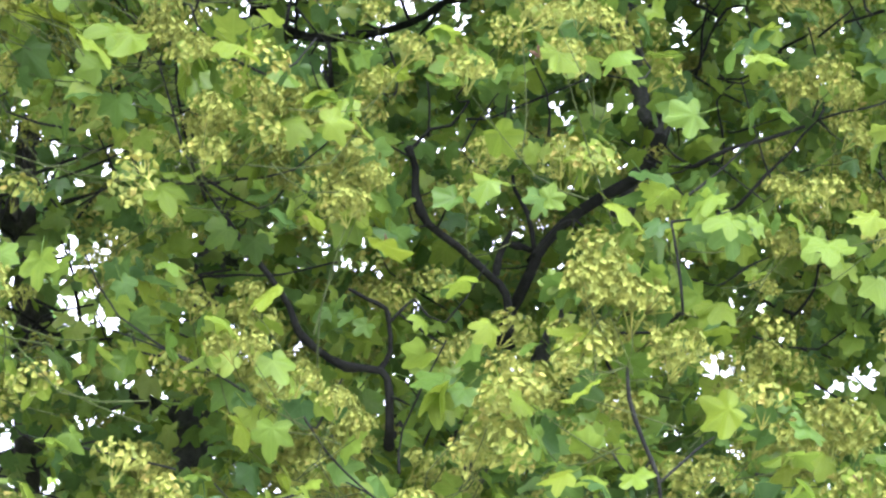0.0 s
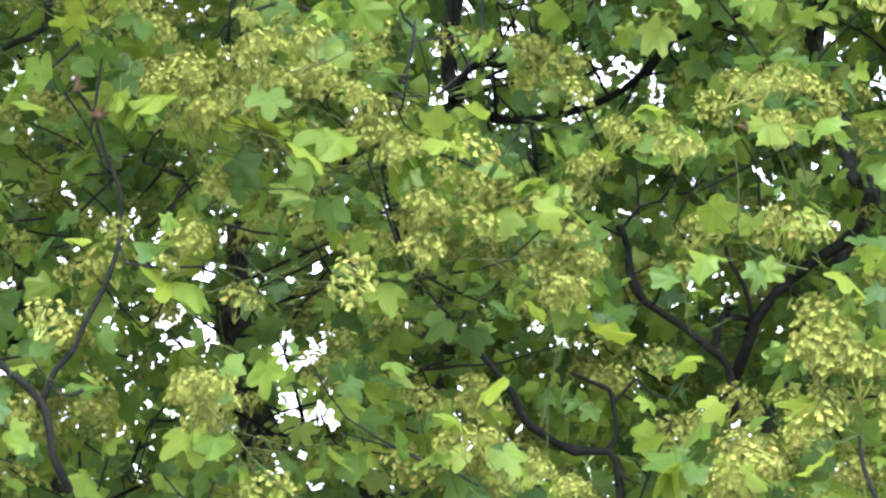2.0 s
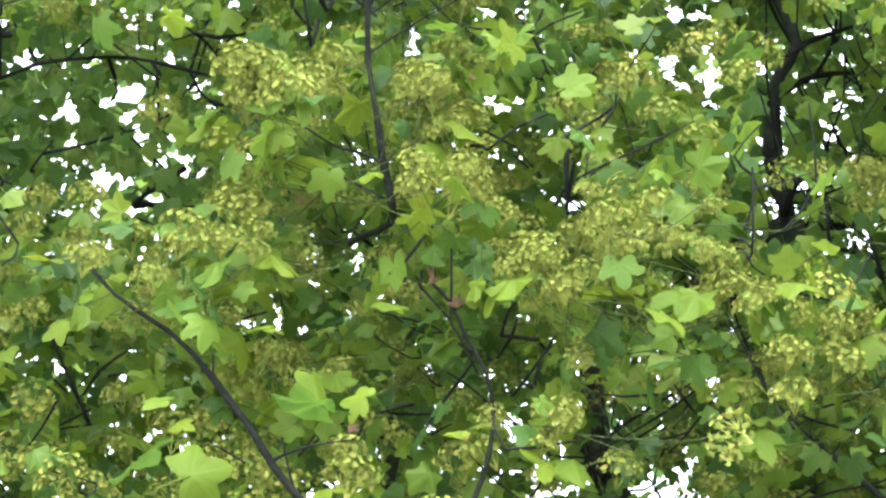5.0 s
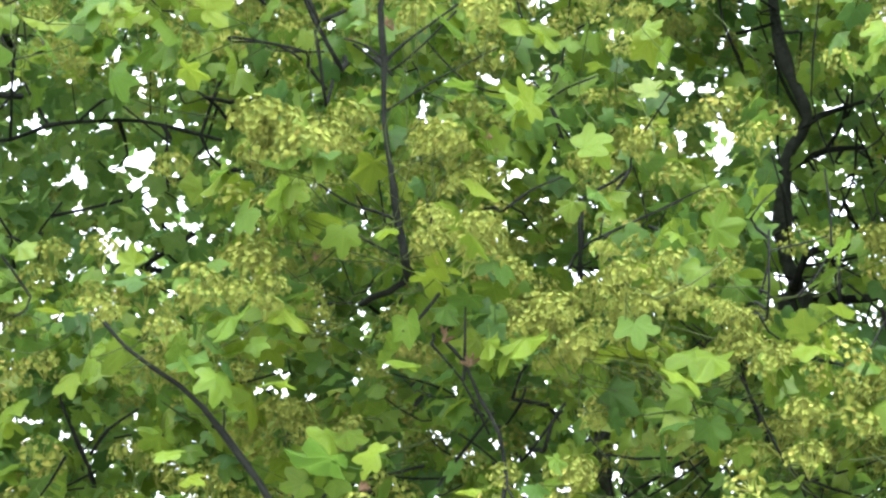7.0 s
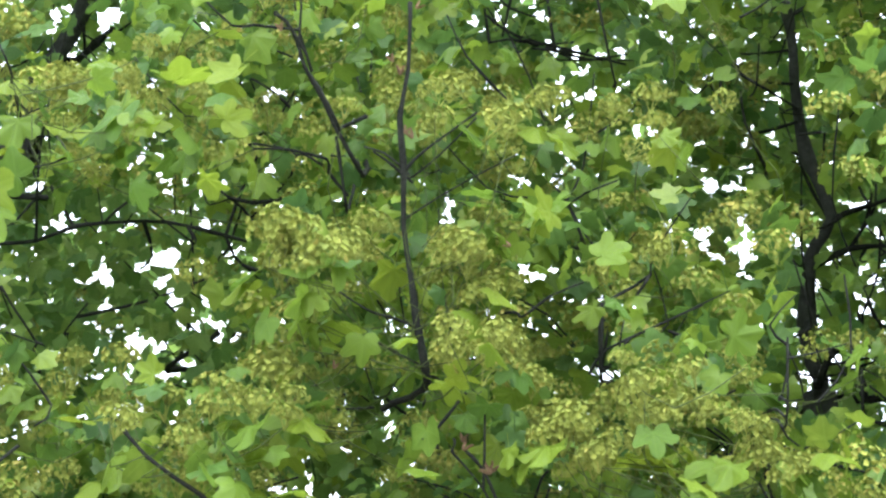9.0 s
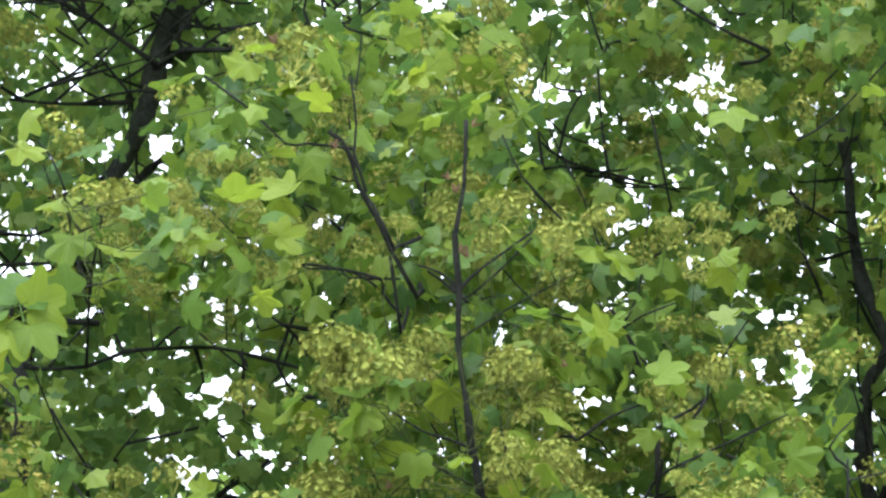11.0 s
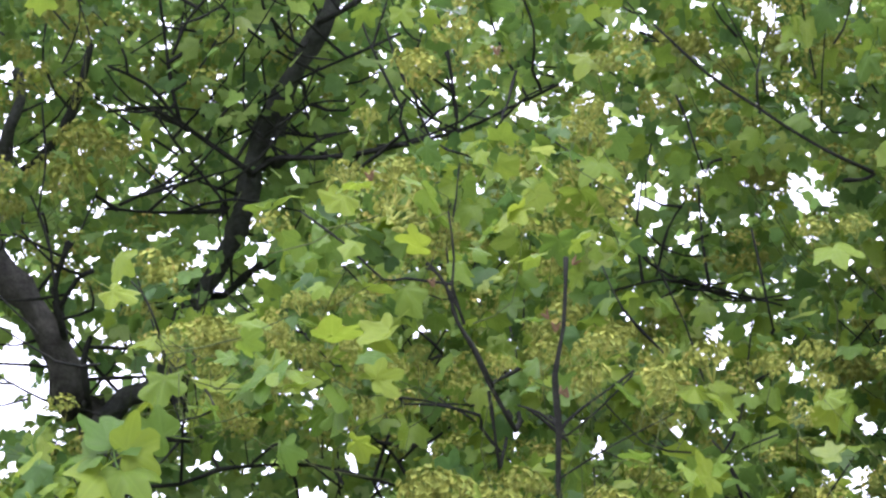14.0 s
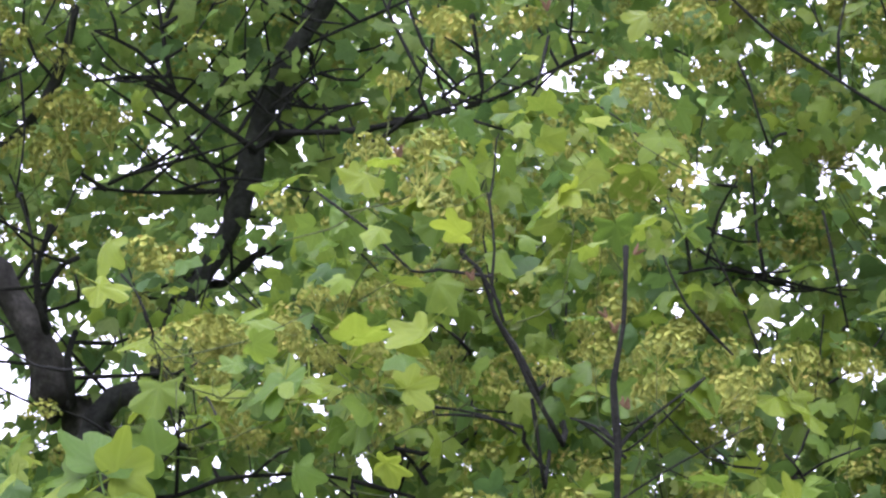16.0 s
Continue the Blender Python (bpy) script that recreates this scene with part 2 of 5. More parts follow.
def leaf_shape(seed, level=2):
    """A maple blade with five blunt, rounded lobes, one unit long, with its stalk; base at the origin, tip along +y, upper face +z."""
    rng = random.Random(seed)
    n = (0, 20, 23, 40)[level]
    lobes = [(a + rng.uniform(-0.09, 0.09), r * rng.uniform(0.9, 1.1), w * rng.uniform(0.9, 1.12)) for a, r, w in LOBES]
    fold, droop, curl, cup = rng.uniform(-0.4, 1.0), rng.uniform(-0.1, 0.95), rng.uniform(-0.5, 0.5), rng.uniform(-0.2, 0.8)
    wave = rng.uniform(0, 6.3)
    sinus = rng.uniform(0.46, 0.60)

    def reach(a):
        edge = sinus if abs(a) < 2.2 else sinus * max(0.18, (math.pi - abs(a)) / 0.94)
        for b, r, w in lobes:
            d = min(abs(a - b) / w, 1.0)
            # a blunt lobe with two soft shoulders
            edge = max(edge, r * (1 - d ** 2.3) ** 0.5 * (1 - 0.07 * math.sin(min(1.0, d * 1.25) * math.pi) ** 2))
        return edge * (1 + 0.025 * math.sin(11 * a + wave))

    def lift(r, a):
        x, y = r * math.sin(a), r * math.cos(a)
        vein = min(r * abs(math.sin(max(-1.5, min(1.5, a - b)))) for b, _, _ in lobes)
        return (-fold * vein * 0.8 - droop * max(0, y) ** 2 * 0.55 - curl * x * abs(x) - cup * x * x
                + 0.03 * math.sin(9 * x + wave) + 0.03 * math.sin(7 * y + wave))
    V, F = [(0, 0, 0.01)], []
    rings = (0.3, 0.65, 1.0) if level == 3 else (0.52, 1.0) if level == 2 else (1.0,)
    angles = [-math.pi + 2 * math.pi * (i + 0.5) / n for i in range(n)]
    if level == 0:  # two shoulders to each main lobe, one point to each sinus and basal lobe
        angles = [-2.1, -1.55, -1.2, -0.75, -0.47, -0.2, 0.2, 0.47, 0.75, 1.2, 1.55, 2.1]
        n = len(angles)
    for k in rings:
        for a in angles:
            r = k * reach(a)
            V.append((r * math.sin(a), r * math.cos(a), lift(r, a)))
    for i in range(n):
        j = (i + 1) % n
        F.append((0, 1 + j, 1 + i))
        for k in range(len(rings) - 1):
            a, b = 1 + k * n + i, 1 + k * n + j
            F += [(a, b, b + n), (a, b + n, a + n)]
    if not level:
        return np.array(V, float), np.array(F)
    s, w, bend = len(V), 0.022, rng.uniform(-0.3, 0.3)
    if level == 1:
        V += [(-w, 0.02, 0), (w, 0.02, 0), (bend, -0.85, 0.14)]
        F.append((s, s + 1, s + 2))
        return np.array(V, float), np.array(F)
    # the stalk, a thin bent strip with three sides
    for y, z, x in ((0.02, 0.0, 0.0), (-0.4, 0.03, bend * 0.4), (-0.85, 0.14, bend)):
        V += [(x - w, y, z), (x + w, y, z), (x, y, z - w)]
    for k in (s, s + 3):
        for i in range(3):
            i2 = (i + 1) % 3
            F += [(k + i, k + i2, k + 3 + i2), (k + i, k + 3 + i2, k + 3 + i)]
    return np.array(V, float), np.array(F)


def bloom_shape(seed, florets, level=2):
    """A loose rounded head of small starry flowers on forked stalks, one unit across, open between the flowers."""
    rng = random.Random(seed)
    V, F = [], []
    stems = [np.array((0.16 * math.cos(k * 1.26), 0.16 * math.sin(k * 1.26), 0.20)) for k in range(5)]
    w = 0.015

    def stalk(q0, q1, w0, w1):
        s = len(V)
        if level < 2:
            V.extend([q0 + (-w0, 0, 0), q0 + (w0, 0, 0), q1])
            F.append((s, s + 1, s + 2))
            return
        for q, k in ((q0, w0), (q1, w1)):
            V.extend([q + (-k, 0, 0), q + (k, 0.4 * k, 0), q + (0, -k, k)])
        for i in range(3):
            i2 = (i + 1) % 3
            F.extend([(s + i, s + i2, s + 3 + i2), (s + i, s + 3 + i2, s + 3 + i)])
    for q in stems:
        stalk(np.array((0, 0, -0.15)), q, w * 1.3, w)
    for k in range(florets):
        a, h = k * 2.39996 + rng.uniform(-0.25, 0.25), math.sqrt((k + 0.5) / florets)
        polar = 1.7 * h + rng.uniform(-0.12, 0.12)
        rad = rng.uniform(0.40, 0.54)
        tip = np.array((rad * math.sin(polar) * math.cos(a), rad * math.sin(polar) * math.sin(a), 0.34 + 0.7 * rad * math.cos(polar)))
        root = min(stems, key=lambda q: np.linalg.norm(q - tip))
        stalk(root, tip, w * 0.9, w * 0.7)
        up = tip - np.array((0, 0, 0.25)) + np.array([rng.uniform(-0.16, 0.16) for _ in range(3)])
        up /= np.linalg.norm(up)
        u = np.cross(up, (0.3, 0.5, 0.81))
        u /= np.linalg.norm(u)
        v = np.cross(up, u)
        size = rng.uniform(0.066, 0.088) * (1.0 if level else 1.2)
        turn = rng.uniform(0, 6.28)
        # a bell of joined petals, flaring to pointed tips
        rim = (4, 5, 10)[level]
        deep = size * rng.uniform(0.8, 1.3)
        s = len(V)
        V.append(tip - deep * 0.55 * up)
        for p in range(rim):
            b = turn + p * 2 * math.pi / rim
            d = math.cos(b) * u + math.sin(b) * v
            far = (1.1 if p % 2 == 0 else 0.62) * rng.uniform(0.85, 1.15) if rim > 4 else 0.95
            V.append(tip + size * far * d + deep * rng.uniform(0.15, 0.5) * up)
        F.extend([(s, s + 1 + p, s + 1 + (p + 1) % rim) for p in range(rim)])
        if level < 2:
            continue
        # the green disc in the middle
        s = len(V)
        V.extend([tip + 0.02 * (math.cos(i * 2.094) * u + math.sin(i * 2.094) * v) - 0.01 * up for i in range(3)] + [tip + 0.045 * up])
        F.extend([(s, s + 1, s + 3), (s + 1, s + 2, s + 3), (s + 2, s, s + 3)])
    return np.array(V), np.array(F)


FINE = [leaf_shape(i) for i in range(9)]
MEDIUM = [leaf_shape(20 + i, 1) for i in range(9)]
COARSE = [leaf_shape(40 + i, 0) for i in range(9)]
BLOOMS = [bloom_shape(70 + i, 42) for i in range(6)]
MID_BLOOMS = [bloom_shape(80 + i, 38, 1) for i in range(6)]
FAR_BLOOMS = [bloom_shape(90 + i, 24, 0) for i in range(5)]
leaf_meshes = [fast_mesh("leaf", V, F, young_leaf_mat, V[:, :2]) for V, F in (leaf_shape(60 + i, 3) for i in range(14))]
bloom_meshes = [fast_mesh("flower_head", V, F, bloom_mat) for V, F in BLOOMS]


def axes(normal, tip):
    """Rotation matrices (n, 3, 3) whose columns are side, tip and normal."""
    n = normal / np.linalg.norm(normal, axis=1)[:, None]
    y = tip - (tip * n).sum(1)[:, None] * n
    y /= np.linalg.norm(y, axis=1)[:, None] + 1e-9
    return np.stack([np.cross(y, n), y, n], -1)


def scattered(shapes, where, turns, sizes, rng):
    """Copies of the shapes joined into arrays of vertices and triangles."""
    pick = rng.integers(0, len(shapes), len(where))
    Vs, Fs, Us, base = [], [], [], 0
    for k, (V, F) in enumerate(shapes):
        ids = np.nonzero(pick == k)[0]
        if not len(ids):
            continue
        W = np.einsum("nij,vj->nvi", turns[ids], V) * sizes[ids, None, None] + where[ids, None, :]
        off = base + np.arange(len(ids)) * len(V)
        Vs.append(W.reshape(-1, 3))
        Fs.append((F[None] + off[:, None, None]).reshape(-1, 3))
        Us.append(np.tile(V[:, :2], (len(ids), 1)))
        base += len(ids) * len(V)
    return np.vstack(Vs), np.vstack(Fs), np.vstack(Us)


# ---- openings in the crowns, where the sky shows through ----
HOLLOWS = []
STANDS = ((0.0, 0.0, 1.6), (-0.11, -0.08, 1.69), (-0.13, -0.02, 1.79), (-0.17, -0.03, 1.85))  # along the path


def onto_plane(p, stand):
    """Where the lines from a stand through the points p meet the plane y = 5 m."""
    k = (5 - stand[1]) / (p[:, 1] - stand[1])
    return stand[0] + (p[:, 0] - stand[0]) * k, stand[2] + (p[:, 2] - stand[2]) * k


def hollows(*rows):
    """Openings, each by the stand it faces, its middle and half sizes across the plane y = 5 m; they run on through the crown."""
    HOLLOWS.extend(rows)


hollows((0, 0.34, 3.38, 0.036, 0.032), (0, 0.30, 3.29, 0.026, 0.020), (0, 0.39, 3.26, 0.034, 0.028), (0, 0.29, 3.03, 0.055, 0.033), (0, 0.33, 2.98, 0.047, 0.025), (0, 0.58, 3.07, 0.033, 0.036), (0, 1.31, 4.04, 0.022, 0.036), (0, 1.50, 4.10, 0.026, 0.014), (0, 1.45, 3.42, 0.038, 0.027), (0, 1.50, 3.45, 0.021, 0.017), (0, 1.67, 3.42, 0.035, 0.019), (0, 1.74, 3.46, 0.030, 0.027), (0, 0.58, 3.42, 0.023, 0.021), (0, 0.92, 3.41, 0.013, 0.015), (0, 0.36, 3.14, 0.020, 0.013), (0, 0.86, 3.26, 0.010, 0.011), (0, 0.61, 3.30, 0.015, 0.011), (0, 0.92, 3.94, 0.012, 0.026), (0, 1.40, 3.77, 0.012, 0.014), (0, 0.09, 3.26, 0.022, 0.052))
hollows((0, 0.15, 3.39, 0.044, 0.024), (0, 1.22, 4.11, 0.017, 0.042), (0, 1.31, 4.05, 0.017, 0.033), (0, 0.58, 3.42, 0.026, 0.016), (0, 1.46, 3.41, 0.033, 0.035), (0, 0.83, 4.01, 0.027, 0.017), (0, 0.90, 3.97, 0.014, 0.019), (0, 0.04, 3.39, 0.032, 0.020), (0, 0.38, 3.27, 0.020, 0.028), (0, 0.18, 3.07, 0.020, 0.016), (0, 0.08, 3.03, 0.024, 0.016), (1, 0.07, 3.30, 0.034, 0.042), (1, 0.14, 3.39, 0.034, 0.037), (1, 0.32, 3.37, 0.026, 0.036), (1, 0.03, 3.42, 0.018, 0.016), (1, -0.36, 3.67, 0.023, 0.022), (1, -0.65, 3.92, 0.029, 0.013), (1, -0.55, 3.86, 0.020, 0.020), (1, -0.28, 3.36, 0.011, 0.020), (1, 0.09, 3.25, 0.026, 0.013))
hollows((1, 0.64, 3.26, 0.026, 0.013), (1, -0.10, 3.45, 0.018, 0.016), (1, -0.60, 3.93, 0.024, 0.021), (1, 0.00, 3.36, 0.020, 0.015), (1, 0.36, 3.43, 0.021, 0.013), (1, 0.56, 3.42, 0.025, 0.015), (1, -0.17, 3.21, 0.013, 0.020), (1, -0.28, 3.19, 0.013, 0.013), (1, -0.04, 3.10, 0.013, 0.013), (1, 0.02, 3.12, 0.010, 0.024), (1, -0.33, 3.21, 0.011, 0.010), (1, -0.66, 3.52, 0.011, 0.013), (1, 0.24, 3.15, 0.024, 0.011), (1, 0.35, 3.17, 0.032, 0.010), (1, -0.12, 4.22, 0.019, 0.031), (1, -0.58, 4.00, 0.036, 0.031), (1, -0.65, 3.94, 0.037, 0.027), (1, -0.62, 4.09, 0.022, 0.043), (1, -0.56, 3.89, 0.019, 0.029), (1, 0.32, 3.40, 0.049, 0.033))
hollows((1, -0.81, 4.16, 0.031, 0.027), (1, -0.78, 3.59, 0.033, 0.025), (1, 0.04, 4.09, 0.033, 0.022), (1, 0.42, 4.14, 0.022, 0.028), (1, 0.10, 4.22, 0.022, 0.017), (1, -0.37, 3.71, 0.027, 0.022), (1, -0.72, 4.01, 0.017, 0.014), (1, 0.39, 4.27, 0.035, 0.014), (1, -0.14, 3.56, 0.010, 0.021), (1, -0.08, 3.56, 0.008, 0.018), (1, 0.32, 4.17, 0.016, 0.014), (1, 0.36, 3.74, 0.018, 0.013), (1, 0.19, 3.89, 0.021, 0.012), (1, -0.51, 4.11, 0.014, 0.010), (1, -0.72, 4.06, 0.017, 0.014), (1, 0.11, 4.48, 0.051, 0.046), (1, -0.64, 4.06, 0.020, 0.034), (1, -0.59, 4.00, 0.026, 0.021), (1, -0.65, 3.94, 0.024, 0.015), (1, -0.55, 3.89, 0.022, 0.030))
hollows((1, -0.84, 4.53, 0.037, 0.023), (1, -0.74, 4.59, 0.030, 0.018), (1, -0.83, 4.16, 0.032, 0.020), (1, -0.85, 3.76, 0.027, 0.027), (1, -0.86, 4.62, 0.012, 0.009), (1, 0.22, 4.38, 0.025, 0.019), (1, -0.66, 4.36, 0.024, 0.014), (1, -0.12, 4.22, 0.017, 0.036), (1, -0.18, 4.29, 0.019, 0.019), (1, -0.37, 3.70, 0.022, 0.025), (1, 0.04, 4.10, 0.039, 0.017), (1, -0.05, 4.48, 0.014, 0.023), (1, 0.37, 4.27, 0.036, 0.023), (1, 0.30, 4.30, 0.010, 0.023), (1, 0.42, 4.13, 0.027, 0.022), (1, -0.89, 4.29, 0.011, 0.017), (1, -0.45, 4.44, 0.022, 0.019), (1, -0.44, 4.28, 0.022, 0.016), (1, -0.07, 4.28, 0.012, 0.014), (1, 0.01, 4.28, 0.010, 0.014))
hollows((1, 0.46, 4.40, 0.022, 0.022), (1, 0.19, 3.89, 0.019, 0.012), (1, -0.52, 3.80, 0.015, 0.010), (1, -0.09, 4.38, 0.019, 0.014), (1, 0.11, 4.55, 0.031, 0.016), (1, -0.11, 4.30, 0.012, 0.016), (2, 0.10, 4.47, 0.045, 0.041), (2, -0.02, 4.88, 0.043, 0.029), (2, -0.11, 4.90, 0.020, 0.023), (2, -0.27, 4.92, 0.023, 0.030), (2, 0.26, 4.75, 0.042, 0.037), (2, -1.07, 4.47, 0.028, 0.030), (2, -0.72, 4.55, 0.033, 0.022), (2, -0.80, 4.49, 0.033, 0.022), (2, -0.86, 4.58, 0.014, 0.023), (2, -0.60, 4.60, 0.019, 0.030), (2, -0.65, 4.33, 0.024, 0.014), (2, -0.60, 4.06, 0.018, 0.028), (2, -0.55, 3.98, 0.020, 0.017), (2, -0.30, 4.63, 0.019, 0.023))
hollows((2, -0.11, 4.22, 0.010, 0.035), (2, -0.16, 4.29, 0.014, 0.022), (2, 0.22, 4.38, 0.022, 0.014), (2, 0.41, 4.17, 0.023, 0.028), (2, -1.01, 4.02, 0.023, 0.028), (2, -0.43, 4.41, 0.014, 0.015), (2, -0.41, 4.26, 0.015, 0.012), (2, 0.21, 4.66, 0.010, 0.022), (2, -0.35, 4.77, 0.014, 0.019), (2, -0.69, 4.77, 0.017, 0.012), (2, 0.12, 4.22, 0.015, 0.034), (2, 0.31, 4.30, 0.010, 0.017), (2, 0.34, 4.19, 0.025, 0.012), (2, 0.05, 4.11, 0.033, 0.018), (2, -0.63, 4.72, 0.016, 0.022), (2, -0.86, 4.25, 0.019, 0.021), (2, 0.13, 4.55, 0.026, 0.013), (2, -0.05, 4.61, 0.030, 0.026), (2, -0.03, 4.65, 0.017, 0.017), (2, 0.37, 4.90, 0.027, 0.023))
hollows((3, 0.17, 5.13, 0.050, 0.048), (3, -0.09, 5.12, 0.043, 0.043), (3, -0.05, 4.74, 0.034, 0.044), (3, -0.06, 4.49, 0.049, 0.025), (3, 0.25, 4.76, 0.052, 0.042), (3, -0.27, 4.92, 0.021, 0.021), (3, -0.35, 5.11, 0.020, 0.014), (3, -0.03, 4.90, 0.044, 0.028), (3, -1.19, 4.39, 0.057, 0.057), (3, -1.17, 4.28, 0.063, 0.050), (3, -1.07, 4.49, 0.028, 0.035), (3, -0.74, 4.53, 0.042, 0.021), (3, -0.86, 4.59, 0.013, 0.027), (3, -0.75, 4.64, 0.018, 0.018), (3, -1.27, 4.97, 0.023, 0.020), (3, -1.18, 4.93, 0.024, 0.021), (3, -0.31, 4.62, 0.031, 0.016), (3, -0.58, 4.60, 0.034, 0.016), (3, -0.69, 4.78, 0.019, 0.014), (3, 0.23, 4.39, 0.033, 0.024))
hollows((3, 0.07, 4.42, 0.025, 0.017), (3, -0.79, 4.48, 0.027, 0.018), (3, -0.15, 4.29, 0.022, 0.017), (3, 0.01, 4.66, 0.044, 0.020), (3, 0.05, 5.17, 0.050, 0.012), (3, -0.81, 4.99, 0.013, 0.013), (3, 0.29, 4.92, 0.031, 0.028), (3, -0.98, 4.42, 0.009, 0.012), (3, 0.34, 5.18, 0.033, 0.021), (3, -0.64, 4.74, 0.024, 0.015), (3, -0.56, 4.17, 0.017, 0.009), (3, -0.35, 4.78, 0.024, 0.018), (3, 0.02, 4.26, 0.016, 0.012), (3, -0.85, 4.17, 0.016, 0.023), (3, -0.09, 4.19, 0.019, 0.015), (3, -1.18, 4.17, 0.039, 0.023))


RECESSES = []


DEEP = []


def recesses(deep, *rows):
    """Bays in the outer foliage, through which the inner crown shows; given as the openings are. deep: right through to the limbs."""
    (DEEP if deep else RECESSES).extend(rows)


recesses(False, (0, 0.46, 3.50, 0.11, 0.07), (0, 0.48, 3.13, 0.19, 0.07), (0, 0.31, 3.12, 0.08, 0.06), (0, 1.53, 3.50, 0.17, 0.05), (0, 1.71, 3.57, 0.09, 0.12), (0, 0.86, 3.78, 0.06, 0.08), (0, 0.33, 3.47, 0.11, 0.06), (0, 0.34, 3.43, 0.11, 0.06), (0, 0.53, 3.19, 0.11, 0.06), (1, -0.33, 3.76, 0.09, 0.11), (1, 0.21, 3.71, 0.06, 0.05), (1, -0.62, 3.38, 0.06, 0.09), (1, -0.47, 3.12, 0.10, 0.05), (1, 0.29, 3.15, 0.10, 0.06), (1, 0.33, 3.49, 0.14, 0.06), (1, -0.10, 3.34, 0.09, 0.06), (1, -0.67, 4.02, 0.23, 0.17), (1, -0.27, 3.78, 0.11, 0.13), (1, -0.67, 3.54, 0.11, 0.08), (1, -0.12, 3.53, 0.08, 0.11))
recesses(False, (1, -0.34, 3.69, 0.09, 0.06), (1, 0.43, 4.44, 0.16, 0.21), (1, -0.30, 3.79, 0.09, 0.11), (1, 0.27, 4.18, 0.20, 0.09), (1, 0.09, 4.46, 0.12, 0.09), (2, 0.30, 4.62, 0.27, 0.35), (2, -0.71, 4.09, 0.28, 0.15), (2, 0.08, 4.47, 0.20, 0.16), (2, -0.07, 4.86, 0.21, 0.09), (2, -0.48, 4.20, 0.09, 0.08), (3, 0.15, 4.95, 0.35, 0.27), (3, 0.10, 4.52, 0.20, 0.15), (3, -0.75, 4.60, 0.11, 0.09), (3, 0.20, 4.34, 0.20, 0.13))
recesses(True, (1, -0.72, 4.13, 0.24, 0.15), (1, -0.84, 3.84, 0.07, 0.14), (1, -0.89, 4.34, 0.10, 0.15), (2, -0.97, 4.79, 0.35, 0.20), (2, -1.02, 4.42, 0.11, 0.13), (3, -1.04, 4.96, 0.45, 0.27), (3, -1.10, 4.49, 0.15, 0.15), (3, -1.15, 4.33, 0.09, 0.08), (3, -0.38, 5.05, 0.27, 0.11))


EDGE = [(3, -1.23, 4.37, 0.10, 0.10), (3, -1.20, 4.24, 0.06, 0.06)]  # open sky beside the trunk, at the rim of the crown


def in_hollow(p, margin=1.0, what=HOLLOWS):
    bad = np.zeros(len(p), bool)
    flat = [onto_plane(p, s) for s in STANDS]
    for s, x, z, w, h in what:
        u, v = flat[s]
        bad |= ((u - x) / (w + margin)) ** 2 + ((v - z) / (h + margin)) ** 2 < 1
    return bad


hide_rng = np.random.default_rng(5)


def hides_limb(p, room=0.02):
    """Whether a leaf at p would hang in front of a bare stretch of a limb."""
    everything = np.vstack(BARE)
    odds = np.zeros(len(p))
    for s, stand in enumerate(STANDS):
        q = everything[everything[:, 5] == s]
        if not len(q):
            continue
        qu, qv = onto_plane(q, stand)
        qr = q[:, 3] / q[:, 1] * 5 + room
        for i in range(0, len(p), 2000):
            b = p[i:i + 2000]
            u, v = onto_plane(b, stand)
            d = ((u[:, None] - qu) ** 2 + (v[:, None] - qv) ** 2 < qr ** 2) & (b[:, 1:2] < q[:, 1] + 0.02)
            odds[i:i + 2000] = np.maximum(odds[i:i + 2000], (d * q[:, 4]).max(1))
    return hide_rng.random(len(p)) < odds


# ---- the ground, never in view; its paleness is there to light the crowns from below ----
bm = bmesh.new()
bmesh.ops.create_grid(bm, x_segments=60, y_segments=60, size=1500)
for v in bm.verts:
    d = v.co.xy.length
    if d < 400:
        v.co.z = 0
    else:
        v.co.z = 6 * noise.noise(v.co * 0.003)
me = bpy.data.meshes.new("ground")
bm.to_mesh(me)
bm.free()
me.materials.append(ground_m)
tagged(new("ground", me), label="unseen ground under the maple trees, pale to bounce light up", category="ground", kind="structure")


# ---- the trees ----
def maple(name, x, y, label):
    tree = new(name)
    tree.location = (x, y, 0)
    SKELETON[tree.name] = []
    return tagged(tree, label=label, category="tree", group="flowering maples")


def trunk(tree, r0, r1, top):
    """The trunk, from a flared foot in the ground to its first fork."""
    line = smooth_line([(0, 0, -0.15), (0.02, 0.01, 0.25), (0.03, -0.02, 1.1), np.array(top) - np.array(tree.location)], 0.08)
    V, F = tube(line, r0, r1, 16, 0.08)
    h = V[:, 2:3]
    V[:, :2] *= 1 + 0.7 * np.exp(-np.maximum(h, 0) / 0.16)
    SKELETON[tree.name].append(line[line[:, 2] > 1.5] + np.array(tree.location))
    part("trunk", fast_mesh("trunk", V, F, bark_mat), tree)


leaf_rng = np.random.default_rng(11)
PLACED = {}


def settle(ob, tree, p, turn, size):
    m = Matrix([list(r) for r in turn]).to_4x4()
    ob.parent = tree
    ob.matrix_basis = Matrix.Translation(Vector(p) - tree.location) @ m @ Matrix.Diagonal((size, size, size, 1))


